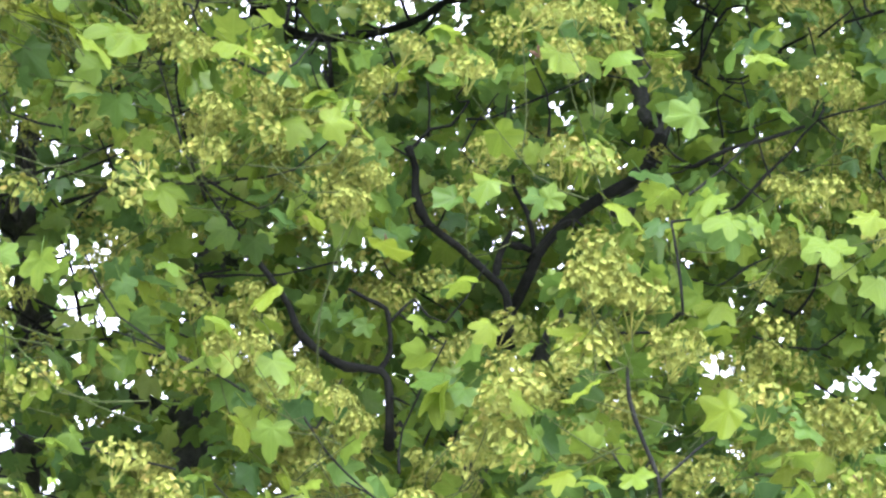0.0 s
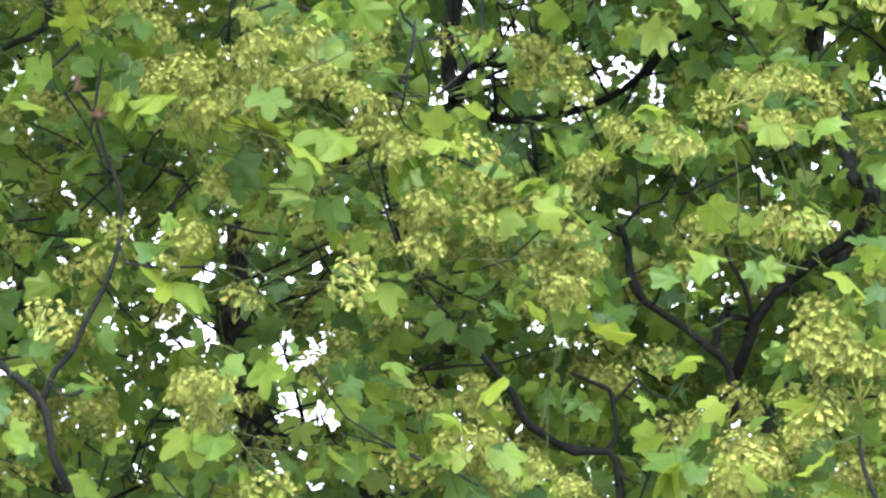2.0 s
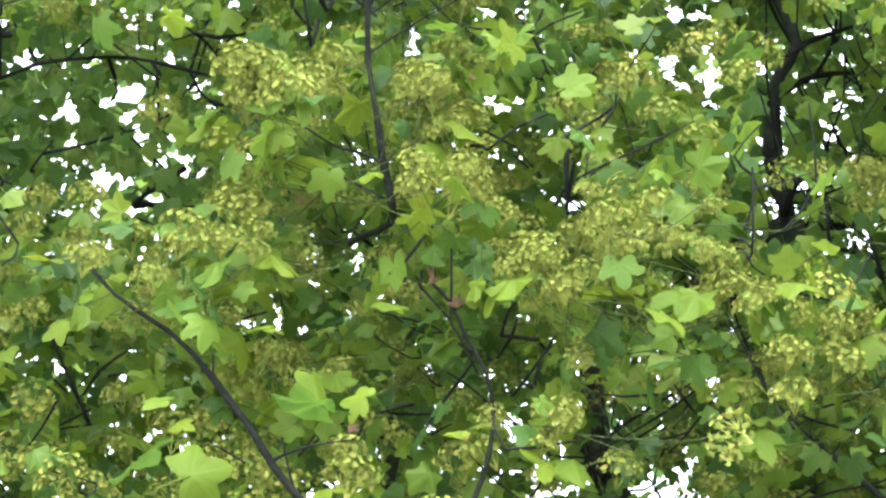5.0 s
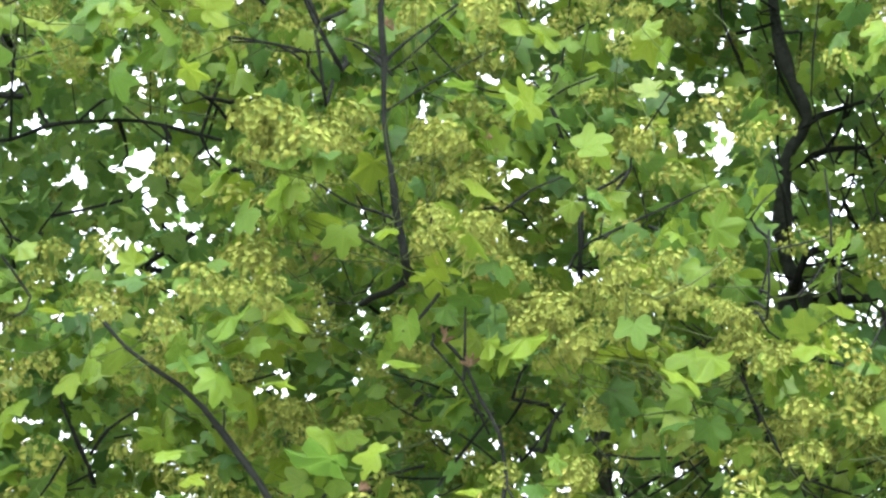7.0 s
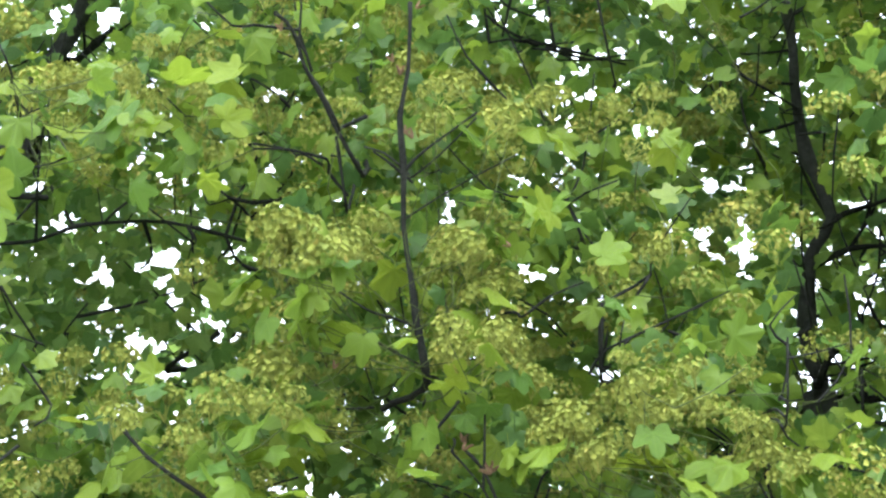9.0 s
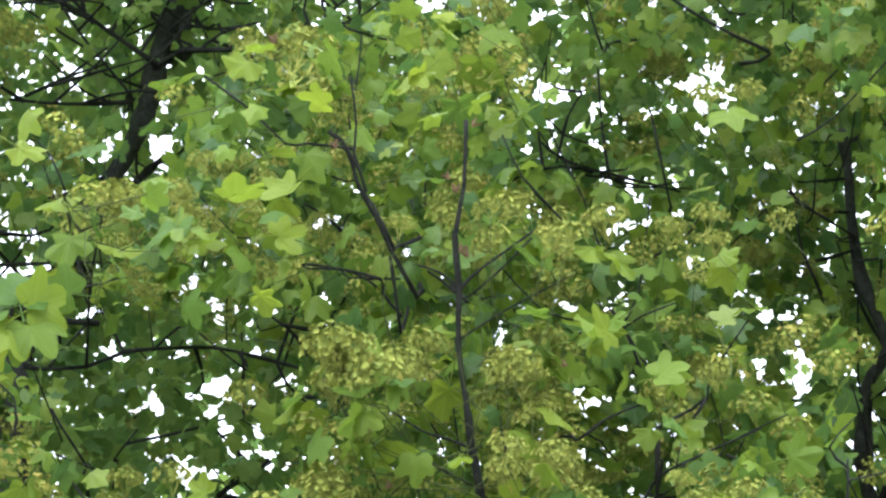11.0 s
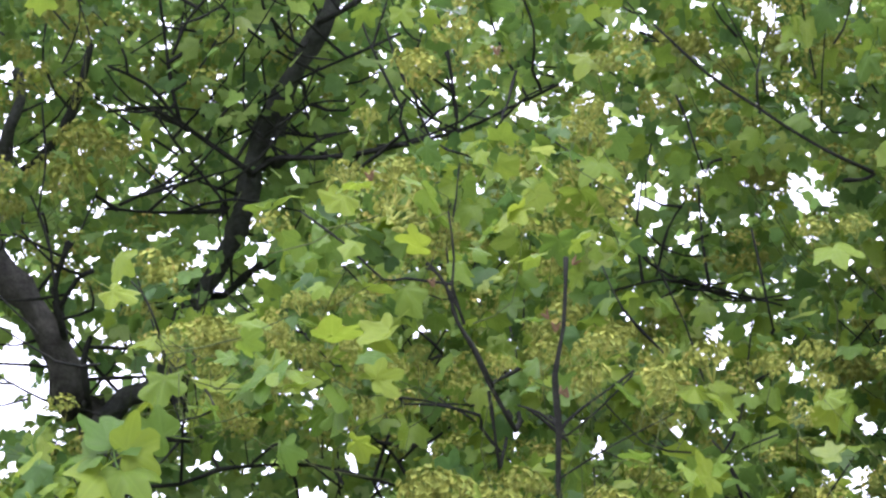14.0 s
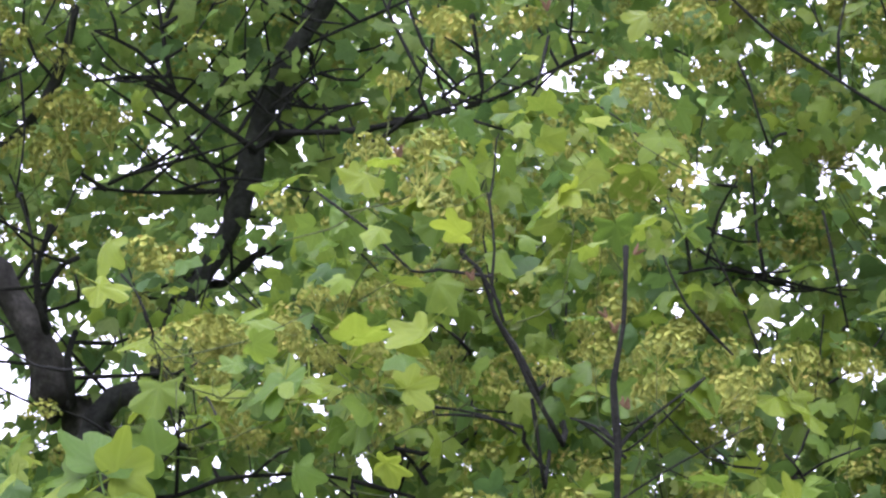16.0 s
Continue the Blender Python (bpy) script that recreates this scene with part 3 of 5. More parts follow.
def big_leaves(tree, *rows):
    """Young leaves at the outside of the crown: middle of the blade and its width."""
    for x, y, z, w in rows:
        size = w * (0.74 if w > 0.085 else 0.6)
        nrm = np.array([(leaf_rng.normal(0, 0.7), -0.55 + leaf_rng.normal(0, 0.45), 0.6 + leaf_rng.normal(0, 0.6))])
        a = leaf_rng.choice([-2.2, -1.6, -1.2, -0.6, -2.8, 0.4, 2.6])
        tip = np.array([(math.cos(a), leaf_rng.normal(0, 0.3), math.sin(a))])
        turn = axes(nrm, tip)[0]
        p = np.array((x, y, z)) - turn @ np.array((0, 0.42, 0)) * size
        if w < 0.13 and hides_limb(np.array([(x, y, z)]), w * 0.36)[0]:
            continue
        ob = new("leaf", leaf_meshes[leaf_rng.integers(len(leaf_meshes))])
        settle(ob, tree, p, turn, size)


def heads(tree, *rows):
    """Flower heads: middle and width of a group of two to four clusters, with the leaf rosette under it."""
    for x, y, z, w in rows:
        n = 2 if w < 0.085 else 3 if w < 0.11 else 4
        for k in range(n):
            size = w * leaf_rng.uniform(0.5, 0.85)
            off = leaf_rng.normal(0, 0.36 * w, 3)
            nrm = np.array([(leaf_rng.normal(0, 0.35), -0.55 + leaf_rng.normal(0, 0.3), 0.9)])
            turn = axes(nrm, np.array([(1.0, leaf_rng.normal(0, 1), 0.1)]))[0]
            p = np.array((x, y, z)) + off - turn @ np.array((0, 0, 0.4)) * size
            if hides_limb(np.array([(x, y, z) + off]), size * 0.58)[0]:
                continue
            ob = new("flower_head", bloom_meshes[leaf_rng.integers(len(bloom_meshes))])
            settle(ob, tree, p, turn, size)
            PLACED.setdefault(tree.name, []).append(p)
        for k in range(leaf_rng.integers(1, 4)):
            a = leaf_rng.uniform(0, 6.28)
            out = np.array((math.cos(a), math.sin(a) * 0.8, -0.45))
            nrm = np.array([out * 0.55 + (0, -0.35, 0.75) + leaf_rng.normal(0, 0.2, 3)])
            turn = axes(nrm, np.array([out]))[0]
            size = leaf_rng.uniform(0.035, 0.055)
            p = np.array((x, y, z)) + np.array((0, 0.03, -0.02)) + out * 0.06
            if hides_limb(np.array([p + out * 0.025]), 0.045)[0]:
                continue
            ob = new("leaf", leaf_meshes[leaf_rng.integers(len(leaf_meshes))])
            settle(ob, tree, p, turn, size)


def rosette(tree, x, y, z, count, size):
    """Large young leaves spread round the tip of a shoot, with flower heads in their midst."""
    for k in range(count):
        a = 0.35 + k * 2 * math.pi / count + leaf_rng.uniform(-0.2, 0.2)
        tip = np.array((math.cos(a), -0.05, math.sin(a)))
        nrm = np.array([(0.3 * math.cos(a) + leaf_rng.normal(0, 0.2), -0.8, 0.35 + leaf_rng.normal(0, 0.25))])
        settle(new("leaf", leaf_meshes[leaf_rng.integers(len(leaf_meshes))]), tree, np.array((x, y, z)) + tip * size * 0.35,
               axes(nrm, tip[None])[0], size * leaf_rng.uniform(0.8, 1.1))
    heads(tree, (x, y - 0.02, z + 0.01, 0.085), (x - size * 0.5, y, z + size * 0.4, 0.07))


def bud_shape():
    """A husk of four curled, papery scales."""
    V, F = [], []
    for k in range(4):
        a = k * 1.571 + 0.3
        d, e = np.array((math.cos(a), math.sin(a), 0)), np.array((-math.sin(a), math.cos(a), 0))
        s = len(V)
        for r, h, w in ((0.08, 0.0, 0.10), (0.24, 0.35, 0.20), (0.36, 0.72, 0.17), (0.62, 0.98, 0.03)):
            V += [d * r + e * w + (0, 0, h), d * r * 1.12 + (0, 0, h), d * r - e * w + (0, 0, h)]
        for i in range(3):
            for j in range(2):
                b = s + i * 3 + j
                F += [(b, b + 1, b + 4), (b, b + 4, b + 3)]
    return np.array(V), np.array(F)


bud_mesh = fast_mesh("bud_husk", *bud_shape(), bud_mat)


def buds(tree, *rows):
    """Reddish bud husks left on the shoots."""
    for p in rows:
        nrm = np.array([(leaf_rng.normal(0, 0.7), -0.4, 0.7)])
        ob = tagged(new("bud_husk", bud_mesh), label="reddish-brown papery bud husk")
        settle(ob, tree, p, axes(nrm, np.array([(1.0, 0.2, 0.3)]))[0], leaf_rng.uniform(0.010, 0.017))


maple_a = maple("maple_tree", 0.68, 5.77, "tall maple in flower with dark limbs and fresh green leaves")
trunk(maple_a, 0.100, 0.034, (0.63, 5.67, 4.16))
limb(maple_a, "limb", 0.0308, 0.0224, 2, 0.5, 1, (0.68, 5.77, 2.30), (0.47, 5.97, 2.84), (0.30, 5.86, 3.64), (0.28, 5.85, 3.69), (0.26, 5.82, 3.76), (0.24, 5.78, 3.89))
limb(maple_a, "limb", 0.0280, 0.0224, 2, 0.5, 0, (0.30, 5.86, 3.64), (0.30, 5.97, 3.67), (0.29, 5.95, 3.66), (0.27, 5.94, 3.71), (0.23, 5.92, 3.77))
limb(maple_a, "limb", 0.0190, 0.0090, 2, 0.97, 1, (0.24, 5.78, 3.89), (0.51, 5.86, 4.13), (0.63, 5.67, 4.16), (0.61, 5.64, 4.22), (0.60, 5.60, 4.30), (0.60, 5.56, 4.38), (0.61, 5.54, 4.42), (0.64, 5.52, 4.47), (0.61, 5.48, 4.55), (0.58, 5.45, 4.62), (0.56, 5.39, 4.74), (0.55, 5.36, 4.80), (0.54, 5.33, 4.86))
limb(maple_a, "limb", 0.0168, 0.0148, 2, 0.5, 0, (0.68, 5.77, 2.30), (1.00, 5.45, 2.89), (1.27, 4.92, 3.74), (1.26, 4.90, 3.79), (1.24, 4.89, 3.83), (1.20, 4.87, 3.91), (1.17, 4.85, 3.98))
limb(maple_a, "limb", 0.0164, 0.0142, 2, 0.5, 0, (1.17, 4.85, 3.98), (1.29, 5.38, 4.23), (1.29, 5.40, 4.22), (1.28, 5.37, 4.29), (1.28, 5.34, 4.36))
limb(maple_a, "limb", 0.0149, 0.0172, 2, 0.5, 0, (0.29, 5.95, 3.66), (0.42, 6.20, 3.57), (0.48, 6.15, 3.47), (0.56, 6.13, 3.49), (0.62, 6.12, 3.48), (0.71, 6.12, 3.44), (0.76, 6.15, 3.35))
limb(maple_a, "branch", 0.0140, 0.0128, 2, 0.45, 0, (0.76, 6.15, 3.35), (0.47, 6.44, 3.39), (0.31, 6.34, 3.34), (0.37, 6.32, 3.38), (0.44, 6.29, 3.41))
limb(maple_a, "branch", 0.0120, 0.0077, 2, 0.97, 0, (0.63, 5.67, 4.16), (0.72, 5.65, 4.15), (0.76, 5.53, 4.10), (0.83, 5.51, 4.12), (0.88, 5.49, 4.14), (0.93, 5.47, 4.17), (0.98, 5.44, 4.22))
limb(maple_a, "branch", 0.0120, 0.0077, 2, 0.45, 0, (0.63, 5.67, 4.16), (0.62, 5.63, 4.17), (0.61, 5.53, 4.13), (0.63, 5.51, 4.18), (0.67, 5.50, 4.19), (0.75, 5.49, 4.19), (0.81, 5.47, 4.20))
limb(maple_a, "branch", 0.0116, 0.0126, 2, 0.97, 0, (0.68, 5.77, 2.30), (0.90, 5.47, 2.73), (1.08, 4.96, 3.44), (1.09, 4.93, 3.51), (1.13, 4.90, 3.58), (1.18, 4.87, 3.63), (1.22, 4.85, 3.66), (1.25, 4.83, 3.70), (1.26, 4.81, 3.74))
limb(maple_a, "branch", 0.0109, 0.0055, 0, 0.97, 0, (0.97, 5.45, 4.20), (1.01, 5.42, 4.26), (1.07, 5.40, 4.29), (1.13, 5.38, 4.32))
limb(maple_a, "branch", 0.0108, 0.0067, 2, 0.97, 0, (1.09, 5.05, 3.42), (1.03, 4.77, 3.31), (1.00, 4.62, 3.25), (0.98, 4.60, 3.32), (0.95, 4.59, 3.34), (0.90, 4.59, 3.37), (0.84, 4.59, 3.40), (0.81, 4.58, 3.44), (0.80, 4.57, 3.48), (0.78, 4.56, 3.51))
limb(maple_a, "branch", 0.0103, 0.0052, 2, 0.97, 0, (0.93, 4.92, 3.19), (0.85, 4.67, 3.07), (0.82, 4.52, 3.01), (0.80, 4.50, 3.08), (0.78, 4.49, 3.11), (0.73, 4.50, 3.11), (0.68, 4.50, 3.13), (0.65, 4.50, 3.15), (0.63, 4.49, 3.18), (0.59, 4.49, 3.22), (0.55, 4.48, 3.25), (0.51, 4.48, 3.29))
limb(maple_a, "branch", 0.0101, 0.0056, 0, 0.97, 1, (0.61, 5.56, 4.39), (0.68, 5.54, 4.42), (0.75, 5.54, 4.43))
limb(maple_a, "branch", 0.0090, 0.0050, 0, 0.97, 1, (0.64, 5.52, 4.47), (0.69, 5.51, 4.49), (0.75, 5.50, 4.51))
limb(maple_a, "branch", 0.0069, 0.0039, 2, 0.97, 0, (0.06, 5.68, 3.23), (0.02, 5.49, 3.16), (0.01, 5.36, 3.12), (0.06, 5.34, 3.17), (0.11, 5.32, 3.20))
limb(maple_a, "branch", 0.0067, 0.0031, 0, 0.97, 0, (0.96, 4.59, 3.34), (0.96, 4.58, 3.37), (0.97, 4.56, 3.41))
limb(maple_a, "branch", 0.0063, 0.0036, 2, 0.97, 0, (0.97, 4.57, 3.39), (1.00, 4.59, 3.40), (1.01, 4.56, 3.39), (0.99, 4.55, 3.44), (0.96, 4.54, 3.47), (0.95, 4.53, 3.49))
limb(maple_a, "branch", 0.0056, 0.0034, 0, 0.97, 1, (0.68, 5.54, 4.42), (0.71, 5.52, 4.47), (0.72, 5.49, 4.52))
limb(maple_a, "branch", 0.0056, 0.0026, 0, 0.97, 0, (0.78, 4.49, 3.11), (0.79, 4.48, 3.14), (0.78, 4.47, 3.18), (0.77, 4.46, 3.20), (0.74, 4.46, 3.21), (0.71, 4.46, 3.22))
limb(maple_a, "twig", 0.0054, 0.0027, 2, 0.97, 0, (1.25, 4.84, 3.67), (1.24, 4.60, 3.60), (1.23, 4.46, 3.55), (1.27, 4.44, 3.58), (1.32, 4.42, 3.60), (1.38, 4.40, 3.63))
limb(maple_a, "twig", 0.0054, 0.0027, 0, 0.97, 0, (1.01, 4.56, 3.38), (1.04, 4.54, 3.43), (1.06, 4.53, 3.44))
limb(maple_a, "twig", 0.0052, 0.0031, 2, 0.97, 0, (1.56, 5.34, 4.19), (1.55, 5.15, 4.11), (1.52, 5.02, 4.06), (1.58, 4.99, 4.10), (1.68, 4.96, 4.15))
limb(maple_a, "twig", 0.0049, 0.0033, 2, 0.97, 0, (0.76, 5.53, 4.10), (0.73, 5.57, 4.11), (0.70, 5.53, 4.09), (0.69, 5.52, 4.14), (0.68, 5.50, 4.18))
limb(maple_a, "twig", 0.0048, 0.0027, 2, 0.97, 1, (0.60, 5.63, 4.75), (0.56, 5.35, 4.63), (0.54, 5.20, 4.55), (0.49, 5.19, 4.58), (0.43, 5.18, 4.61))
limb(maple_a, "twig", 0.0047, 0.0028, 2, 0.97, 0, (1.54, 5.05, 3.58), (1.53, 4.85, 3.49), (1.50, 4.72, 3.44), (1.52, 4.70, 3.48), (1.52, 4.69, 3.52))
limb(maple_a, "twig", 0.0047, 0.0028, 2, 0.97, 1, (0.67, 5.07, 3.85), (0.61, 4.88, 3.78), (0.58, 4.75, 3.74), (0.58, 4.73, 3.81))
limb(maple_a, "twig", 0.0047, 0.0038, 2, 0.97, 1, (0.19, 4.67, 3.71), (0.14, 4.42, 3.64), (0.12, 4.28, 3.59), (0.12, 4.23, 3.69))
limb(maple_a, "twig", 0.0046, 0.0026, 2, 0.97, 0, (1.51, 5.39, 4.27), (1.40, 5.18, 4.18), (1.35, 5.05, 4.12), (1.30, 5.04, 4.15), (1.24, 5.04, 4.17))
limb(maple_a, "twig", 0.0045, 0.0026, 2, 0.97, 0, (1.15, 4.30, 2.93), (1.10, 4.01, 2.84), (1.07, 3.85, 2.79), (1.06, 3.84, 2.83), (1.03, 3.83, 2.87), (1.00, 3.82, 2.92), (0.99, 3.81, 2.96))
limb(maple_a, "twig", 0.0044, 0.0039, 2, 0.97, 0, (0.73, 5.30, 3.93), (0.72, 5.13, 3.84), (0.71, 5.01, 3.78), (0.69, 4.99, 3.85))
limb(maple_a, "twig", 0.0044, 0.0025, 2, 0.97, 0, (1.23, 4.88, 3.86), (1.30, 4.91, 3.91), (1.32, 4.85, 3.90), (1.31, 4.83, 3.96), (1.31, 4.81, 4.00))
limb(maple_a, "twig", 0.0044, 0.0025, 2, 0.97, 0, (0.23, 5.67, 3.36), (0.27, 5.41, 3.31), (0.28, 5.26, 3.27), (0.31, 5.24, 3.33), (0.39, 5.21, 3.36))
limb(maple_a, "twig", 0.0044, 0.0025, 0, 0.97, 0, (0.09, 5.31, 3.23), (0.10, 5.28, 3.28), (0.13, 5.26, 3.33))
limb(maple_a, "twig", 0.0041, 0.0026, 2, 0.97, 0, (1.46, 5.37, 4.14), (1.41, 5.20, 4.06), (1.38, 5.09, 4.00), (1.39, 5.06, 4.07), (1.41, 5.04, 4.12), (1.44, 5.03, 4.13))
limb(maple_a, "twig", 0.0041, 0.0026, 0, 0.97, 0, (1.35, 5.05, 4.12), (1.37, 5.02, 4.18), (1.37, 5.01, 4.22))
limb(maple_a, "twig", 0.0041, 0.0026, 2, 0.97, 1, (0.26, 5.54, 4.15), (0.19, 5.33, 4.06), (0.17, 5.20, 4.00), (0.18, 5.18, 4.06), (0.17, 5.17, 4.10))
limb(maple_a, "twig", 0.0041, 0.0026, 2, 0.97, 1, (0.51, 5.44, 4.52), (0.47, 5.17, 4.42), (0.45, 5.02, 4.35), (0.42, 5.00, 4.41), (0.41, 4.97, 4.46))
limb(maple_a, "twig", 0.0040, 0.0022, 2, 0.97, 0, (1.32, 4.78, 3.60), (1.30, 4.52, 3.51), (1.28, 4.37, 3.46), (1.31, 4.35, 3.51), (1.34, 4.33, 3.55), (1.37, 4.30, 3.60), (1.44, 4.28, 3.63))
limb(maple_a, "twig", 0.0039, 0.0020, 2, 0.97, 0, (1.27, 4.92, 3.75), (1.36, 4.95, 3.77), (1.39, 4.89, 3.75), (1.38, 4.88, 3.81), (1.36, 4.86, 3.85), (1.38, 4.84, 3.88))
limb(maple_a, "twig", 0.0038, 0.0022, 2, 0.97, 1, (0.70, 5.49, 4.19), (0.70, 5.51, 4.24), (0.69, 5.46, 4.24), (0.72, 5.43, 4.32), (0.72, 5.39, 4.40))
limb(maple_a, "twig", 0.0038, 0.0022, 2, 0.97, 1, (0.35, 5.98, 3.52), (0.35, 5.80, 3.46), (0.34, 5.67, 3.42), (0.38, 5.66, 3.45), (0.44, 5.65, 3.48))
limb(maple_a, "twig", 0.0038, 0.0019, 2, 0.97, 1, (0.23, 5.34, 3.53), (0.20, 5.05, 3.45), (0.18, 4.89, 3.40), (0.24, 4.88, 3.43), (0.31, 4.86, 3.47), (0.37, 4.84, 3.51))
limb(maple_a, "twig", 0.0038, 0.0024, 2, 0.97, 1, (0.52, 5.14, 3.84), (0.45, 4.93, 3.71), (0.42, 4.79, 3.64), (0.45, 4.82, 3.57), (0.48, 4.84, 3.51))
limb(maple_a, "twig", 0.0037, 0.0021, 2, 0.97, 0, (0.09, 4.68, 3.53), (0.03, 4.43, 3.44), (0.02, 4.28, 3.39), (0.03, 4.27, 3.42), (0.04, 4.26, 3.43))
limb(maple_a, "twig", 0.0037, 0.0023, 2, 0.97, 0, (0.20, 5.27, 3.55), (0.19, 4.99, 3.42), (0.19, 4.84, 3.35), (0.20, 4.82, 3.40), (0.26, 4.79, 3.44), (0.35, 4.76, 3.49))
limb(maple_a, "twig", 0.0036, 0.0020, 2, 0.97, 1, (-0.11, 4.48, 3.65), (-0.14, 4.21, 3.56), (-0.15, 4.06, 3.50), (-0.15, 4.04, 3.56))
limb(maple_a, "twig", 0.0036, 0.0018, 0, 0.97, 0, (0.79, 4.56, 3.51), (0.81, 4.54, 3.54), (0.84, 4.53, 3.55), (0.86, 4.51, 3.59))
limb(maple_a, "twig", 0.0035, 0.0023, 2, 0.97, 0, (1.14, 4.22, 3.17), (1.11, 4.03, 3.13), (1.08, 3.90, 3.09), (1.06, 3.88, 3.15), (1.04, 3.87, 3.20))
limb(maple_a, "twig", 0.0034, 0.0022, 0, 0.97, 0, (0.78, 4.47, 3.18), (0.80, 4.45, 3.21), (0.81, 4.45, 3.22))
limb(maple_a, "twig", 0.0034, 0.0021, 2, 0.97, 1, (0.12, 4.23, 3.69), (0.17, 4.25, 3.73), (0.19, 4.21, 3.73), (0.17, 4.22, 3.70))
limb(maple_a, "twig", 0.0033, 0.0024, 2, 0.97, 1, (0.19, 4.84, 3.36), (0.21, 4.92, 3.38), (0.22, 4.90, 3.37), (0.21, 4.88, 3.43), (0.20, 4.86, 3.49))
limb(maple_a, "twig", 0.0031, 0.0018, 2, 0.97, 0, (1.33, 4.88, 3.52), (1.32, 4.65, 3.43), (1.31, 4.51, 3.38), (1.34, 4.49, 3.41), (1.37, 4.48, 3.43))
limb(maple_a, "twig", 0.0031, 0.0018, 2, 0.97, 1, (0.37, 4.98, 3.72), (0.35, 4.70, 3.65), (0.34, 4.55, 3.60), (0.31, 4.54, 3.62))
limb(maple_a, "twig", 0.0031, 0.0018, 2, 0.97, 1, (0.09, 4.70, 4.06), (0.07, 4.51, 3.99), (0.07, 4.39, 3.94), (0.05, 4.38, 3.96))
limb(maple_a, "twig", 0.0031, 0.0019, 2, 0.97, 1, (0.33, 4.31, 3.54), (0.35, 4.03, 3.44), (0.35, 3.88, 3.37), (0.35, 3.86, 3.43), (0.35, 3.85, 3.47))
limb(maple_a, "twig", 0.0031, 0.0019, 2, 0.97, 1, (0.33, 4.31, 3.53), (0.35, 4.04, 3.43), (0.35, 3.89, 3.36), (0.35, 3.85, 3.45))
limb(maple_a, "twig", 0.0031, 0.0018, 2, 0.97, 0, (0.58, 4.91, 3.37), (0.52, 4.73, 3.29), (0.50, 4.61, 3.24), (0.56, 4.59, 3.25), (0.62, 4.58, 3.26), (0.70, 4.55, 3.29))
limb(maple_a, "twig", 0.0030, 0.0015, 2, 0.97, 0, (0.87, 4.34, 2.88), (0.77, 4.12, 2.80), (0.73, 3.99, 2.76), (0.69, 3.99, 2.78), (0.64, 3.98, 2.81), (0.60, 3.97, 2.85))
limb(maple_a, "twig", 0.0027, 0.0016, 2, 0.97, 0, (0.35, 3.88, 3.39), (0.35, 3.96, 3.43), (0.35, 3.95, 3.42), (0.36, 3.93, 3.46), (0.36, 3.92, 3.49))
limb(maple_a, "twig", 0.0027, 0.0015, 2, 0.97, 0, (0.46, 4.36, 3.27), (0.41, 4.13, 3.23), (0.38, 3.99, 3.19), (0.35, 3.98, 3.25), (0.32, 3.96, 3.30))
limb(maple_a, "twig", 0.0027, 0.0018, 0, 0.97, 0, (0.81, 4.55, 3.53), (0.80, 4.53, 3.58), (0.79, 4.52, 3.61))
limb(maple_a, "twig", 0.0027, 0.0013, 2, 0.97, 0, (0.85, 4.52, 3.56), (0.89, 4.55, 3.58), (0.90, 4.51, 3.57), (0.95, 4.49, 3.60), (1.00, 4.47, 3.63), (1.05, 4.45, 3.66))
limb(maple_a, "twig", 0.0027, 0.0018, 2, 0.97, 0, (0.30, 5.11, 3.50), (0.33, 4.83, 3.42), (0.33, 4.68, 3.37), (0.30, 4.69, 3.34))
limb(maple_a, "twig", 0.0026, 0.0015, 0, 0.97, 0, (1.06, 3.84, 2.82), (1.10, 3.82, 2.87), (1.12, 3.81, 2.89))
limb(maple_a, "twig", 0.0026, 0.0013, 0, 0.97, 1, (0.10, 4.27, 3.59), (0.13, 4.26, 3.63), (0.22, 4.24, 3.67), (0.31, 4.22, 3.71))
limb(maple_a, "twig", 0.0021, 0.0013, 0, 0.97, 1, (0.13, 4.26, 3.63), (0.20, 4.24, 3.66), (0.27, 4.23, 3.69))
limb(maple_a, "twig", 0.0015, 0.0012, 0, 0.97, 1, (0.35, 3.85, 3.44), (0.39, 3.85, 3.45), (0.43, 3.84, 3.46))
maple_b = maple("maple_tree", -1.00, 5.72, "broad maple in flower with a thick brown forked trunk")
trunk(maple_b, 0.130, 0.053, (-1.10, 5.62, 4.47))
limb(maple_b, "limb", 0.0460, 0.0250, 2, 0.97, 3, (-1.00, 5.72, 2.30), (-1.06, 5.82, 3.29), (-1.10, 5.62, 4.47), (-1.16, 5.57, 4.56), (-1.18, 5.53, 4.63), (-1.23, 5.48, 4.71), (-1.28, 5.45, 4.77), (-1.33, 5.43, 4.81))
limb(maple_b, "limb", 0.0280, 0.0168, 0, 0.75, 3, (-1.11, 5.60, 4.51), (-1.06, 5.56, 4.58), (-0.97, 5.55, 4.60))
limb(maple_b, "limb", 0.0226, 0.0161, 2, 0.75, 3, (-0.97, 5.55, 4.60), (-1.02, 5.87, 4.86), (-1.01, 5.85, 4.90), (-0.93, 5.79, 5.01), (-0.89, 5.75, 5.08), (-0.87, 5.72, 5.14), (-0.86, 5.69, 5.20), (-0.84, 5.65, 5.27), (-0.81, 5.62, 5.33), (-0.77, 5.59, 5.40), (-0.72, 5.55, 5.46), (-0.70, 5.52, 5.52), (-0.69, 5.48, 5.59))
